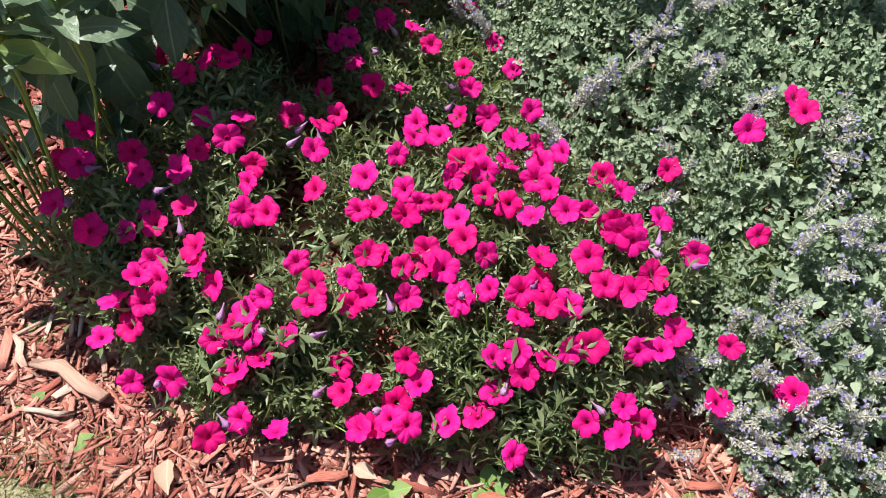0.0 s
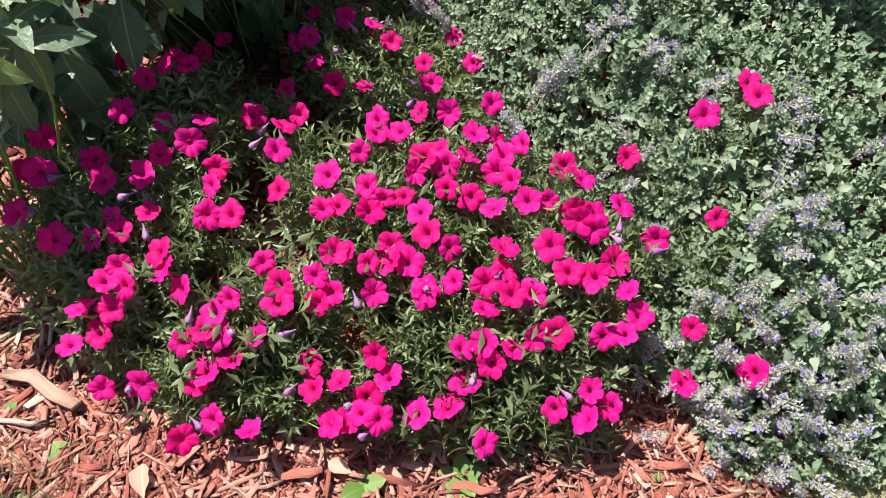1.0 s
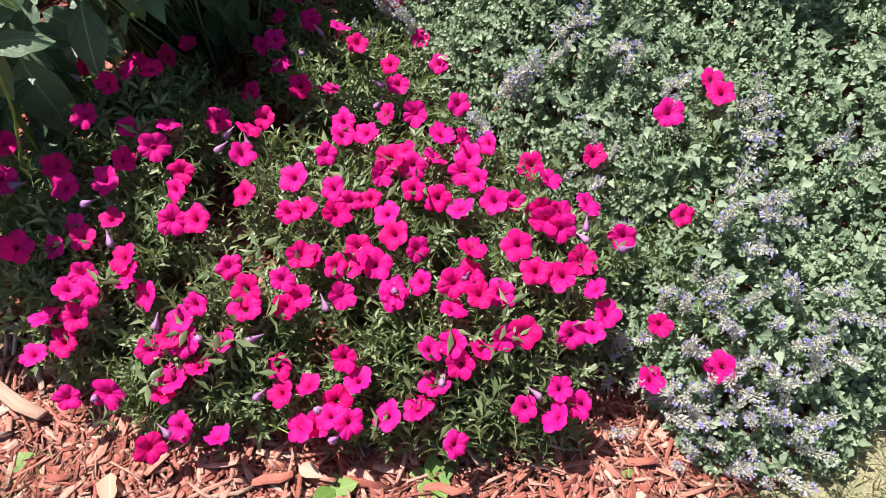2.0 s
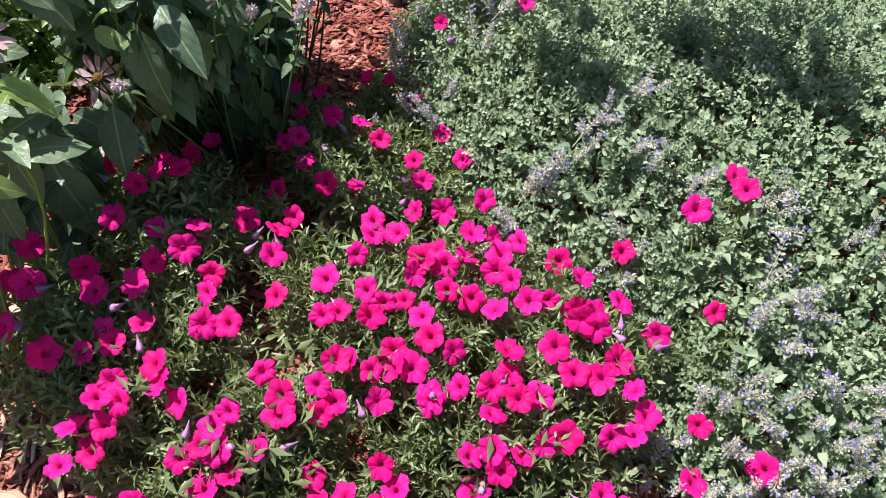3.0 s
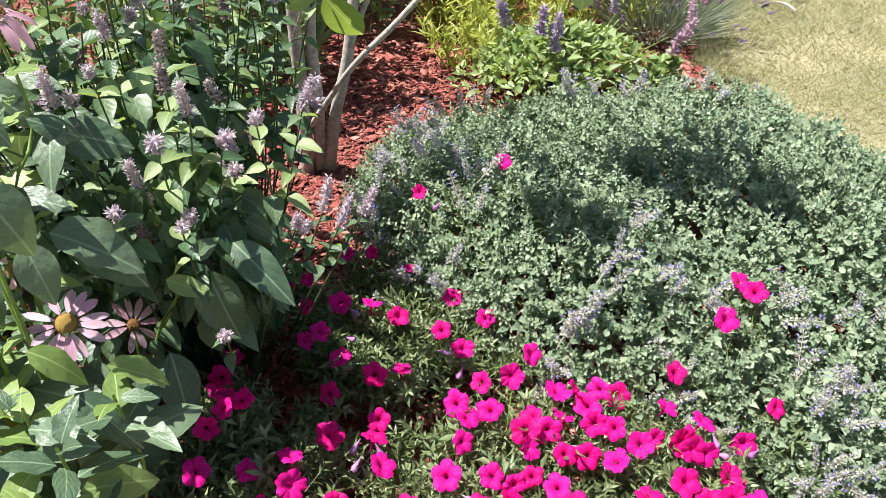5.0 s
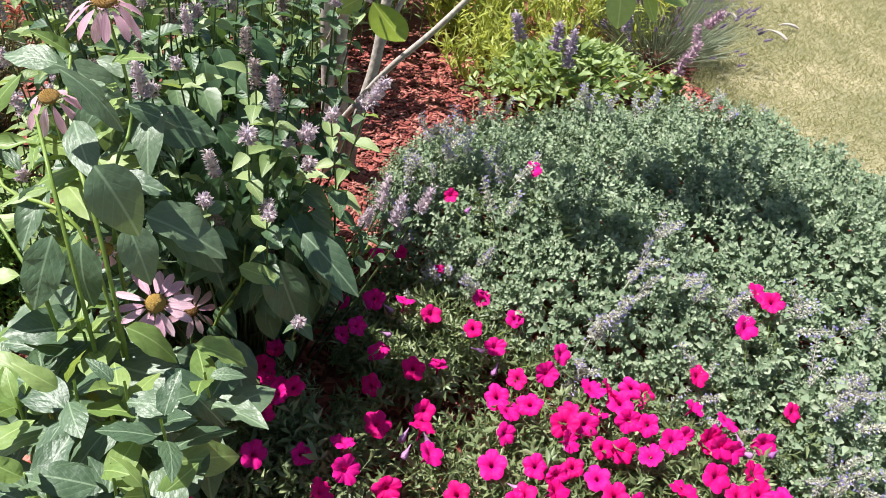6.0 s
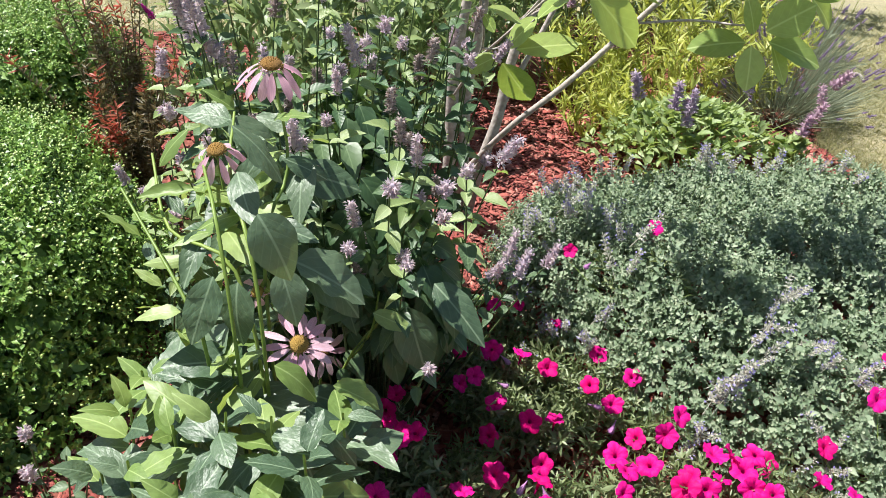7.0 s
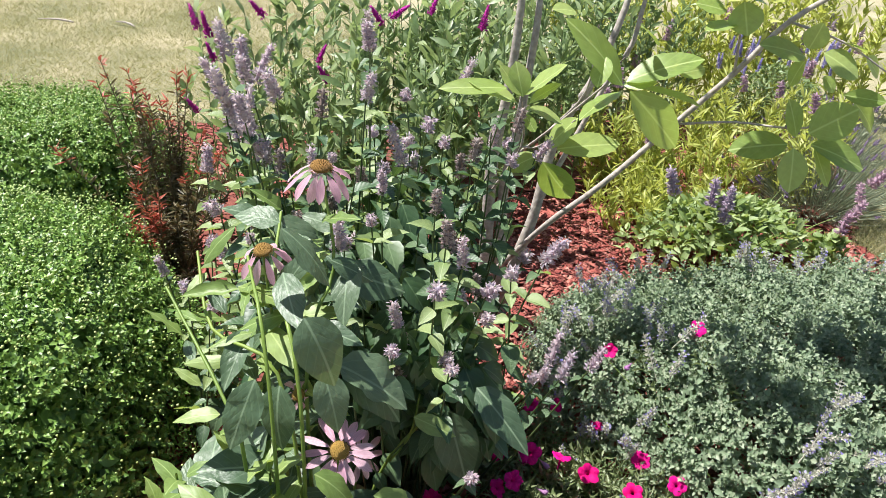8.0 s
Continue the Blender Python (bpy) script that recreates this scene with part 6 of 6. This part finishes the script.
BROAD = leaf_shape(0.75, 6, 0.08, 0.2, 0.5, 0.12)
LONG = leaf_shape(0.42, 6, 0.10, 0.25, 0.6, 0.08)
weed(-0.52, 0.72, 5, 0.06, BROAD, M_WEED, "broad-leaved green weed in red mulch")
weed(-0.40, 0.80, 4, 0.045, BROAD, M_WEED, "small green weed sprouting in mulch")
weed(-0.76, 0.98, 6, 0.055, BROAD, M_WEED, "lobed green weed at the lawn edge")
weed(-0.70, 0.80, 5, 0.04, BROAD, M_WEED, "pale weed seedling among wood chips")
weed(0.10, 0.72, 5, 0.05, BROAD, M_WEED, "glossy weed under petunia stems")
weed(0.30, 0.76, 6, 0.055, BROAD, M_WEED, "broad glossy weed leaves beside petunia")
weed(0.72, 0.80, 7, 0.05, LONG, M_WEED, "spreading thistle seedling in red mulch")
weed(0.80, 1.18, 2, 0.10, LONG, M_WEED, "long dandelion leaf standing in catmint", lift=(0.8, 1.6))
weed(1.05, 0.98, 3, 0.09, LONG, M_PALE, "bright yellow-green dandelion leaves", lift=(0.5, 1.2))
weed(1.17, 1.08, 4, 0.09, BROAD, M_WEED, "broad green weed at the lawn edge", lift=(0.5, 1.2))
weed(-0.05, 2.45, 5, 0.05, BROAD, M_WEED, "small bright weed by the young tree")
weed(-0.22, 1.98, 6, 0.07, SMALL_LEAF, M_WEED, "glossy green seedling among shaded petunias", lift=(0.5, 1.5))
for x, y, rz, L, lab in ((-0.36, 0.72, 200, 0.075, "curled dry tan leaf on wood chips"), (0.02, 0.76, 250, 0.055, "small folded dry leaf on mulch"), (0.03, 2.38, 30, 0.04, "pale fallen leaf in the sun")):
    sh = leaf_shape(0.6, 6, 0.35, 0.2, 0.45, 0.25)
    ob = new("dry_leaf", mesh_of("dry_leaf", *sh[:2], M_DRY, sh[2]))
    ob.matrix_world = pose(x, y, 0.03, 10, 12, rz) @ Matrix.Scale(L, 4)
    tagged(ob, lab, "leaf")
for x, y, L, rz in ((-2.6, 7.6, 0.3, 80), (-2.1, 7.5, 0.2, 55), (2.9, 3.95, 0.14, 20), (3.1, 4.1, 0.12, 70), (2.75, 4.25, 0.1, 0)):
    v, f, u = tube(bow((0, 0, 0.012), (0, L, 0.02), 0.01, 6, (1, 0, 1)), [0.008, 0.01, 0.009, 0.008, 0.006, 0.004], 5)
    ob = new("twig", mesh_of("twig", v, f, M_BARK, u))
    ob.matrix_world = pose(x, y, 0, 0, 0, rz)
    tagged(ob, "dry brown twig lying on the lawn", "twig")
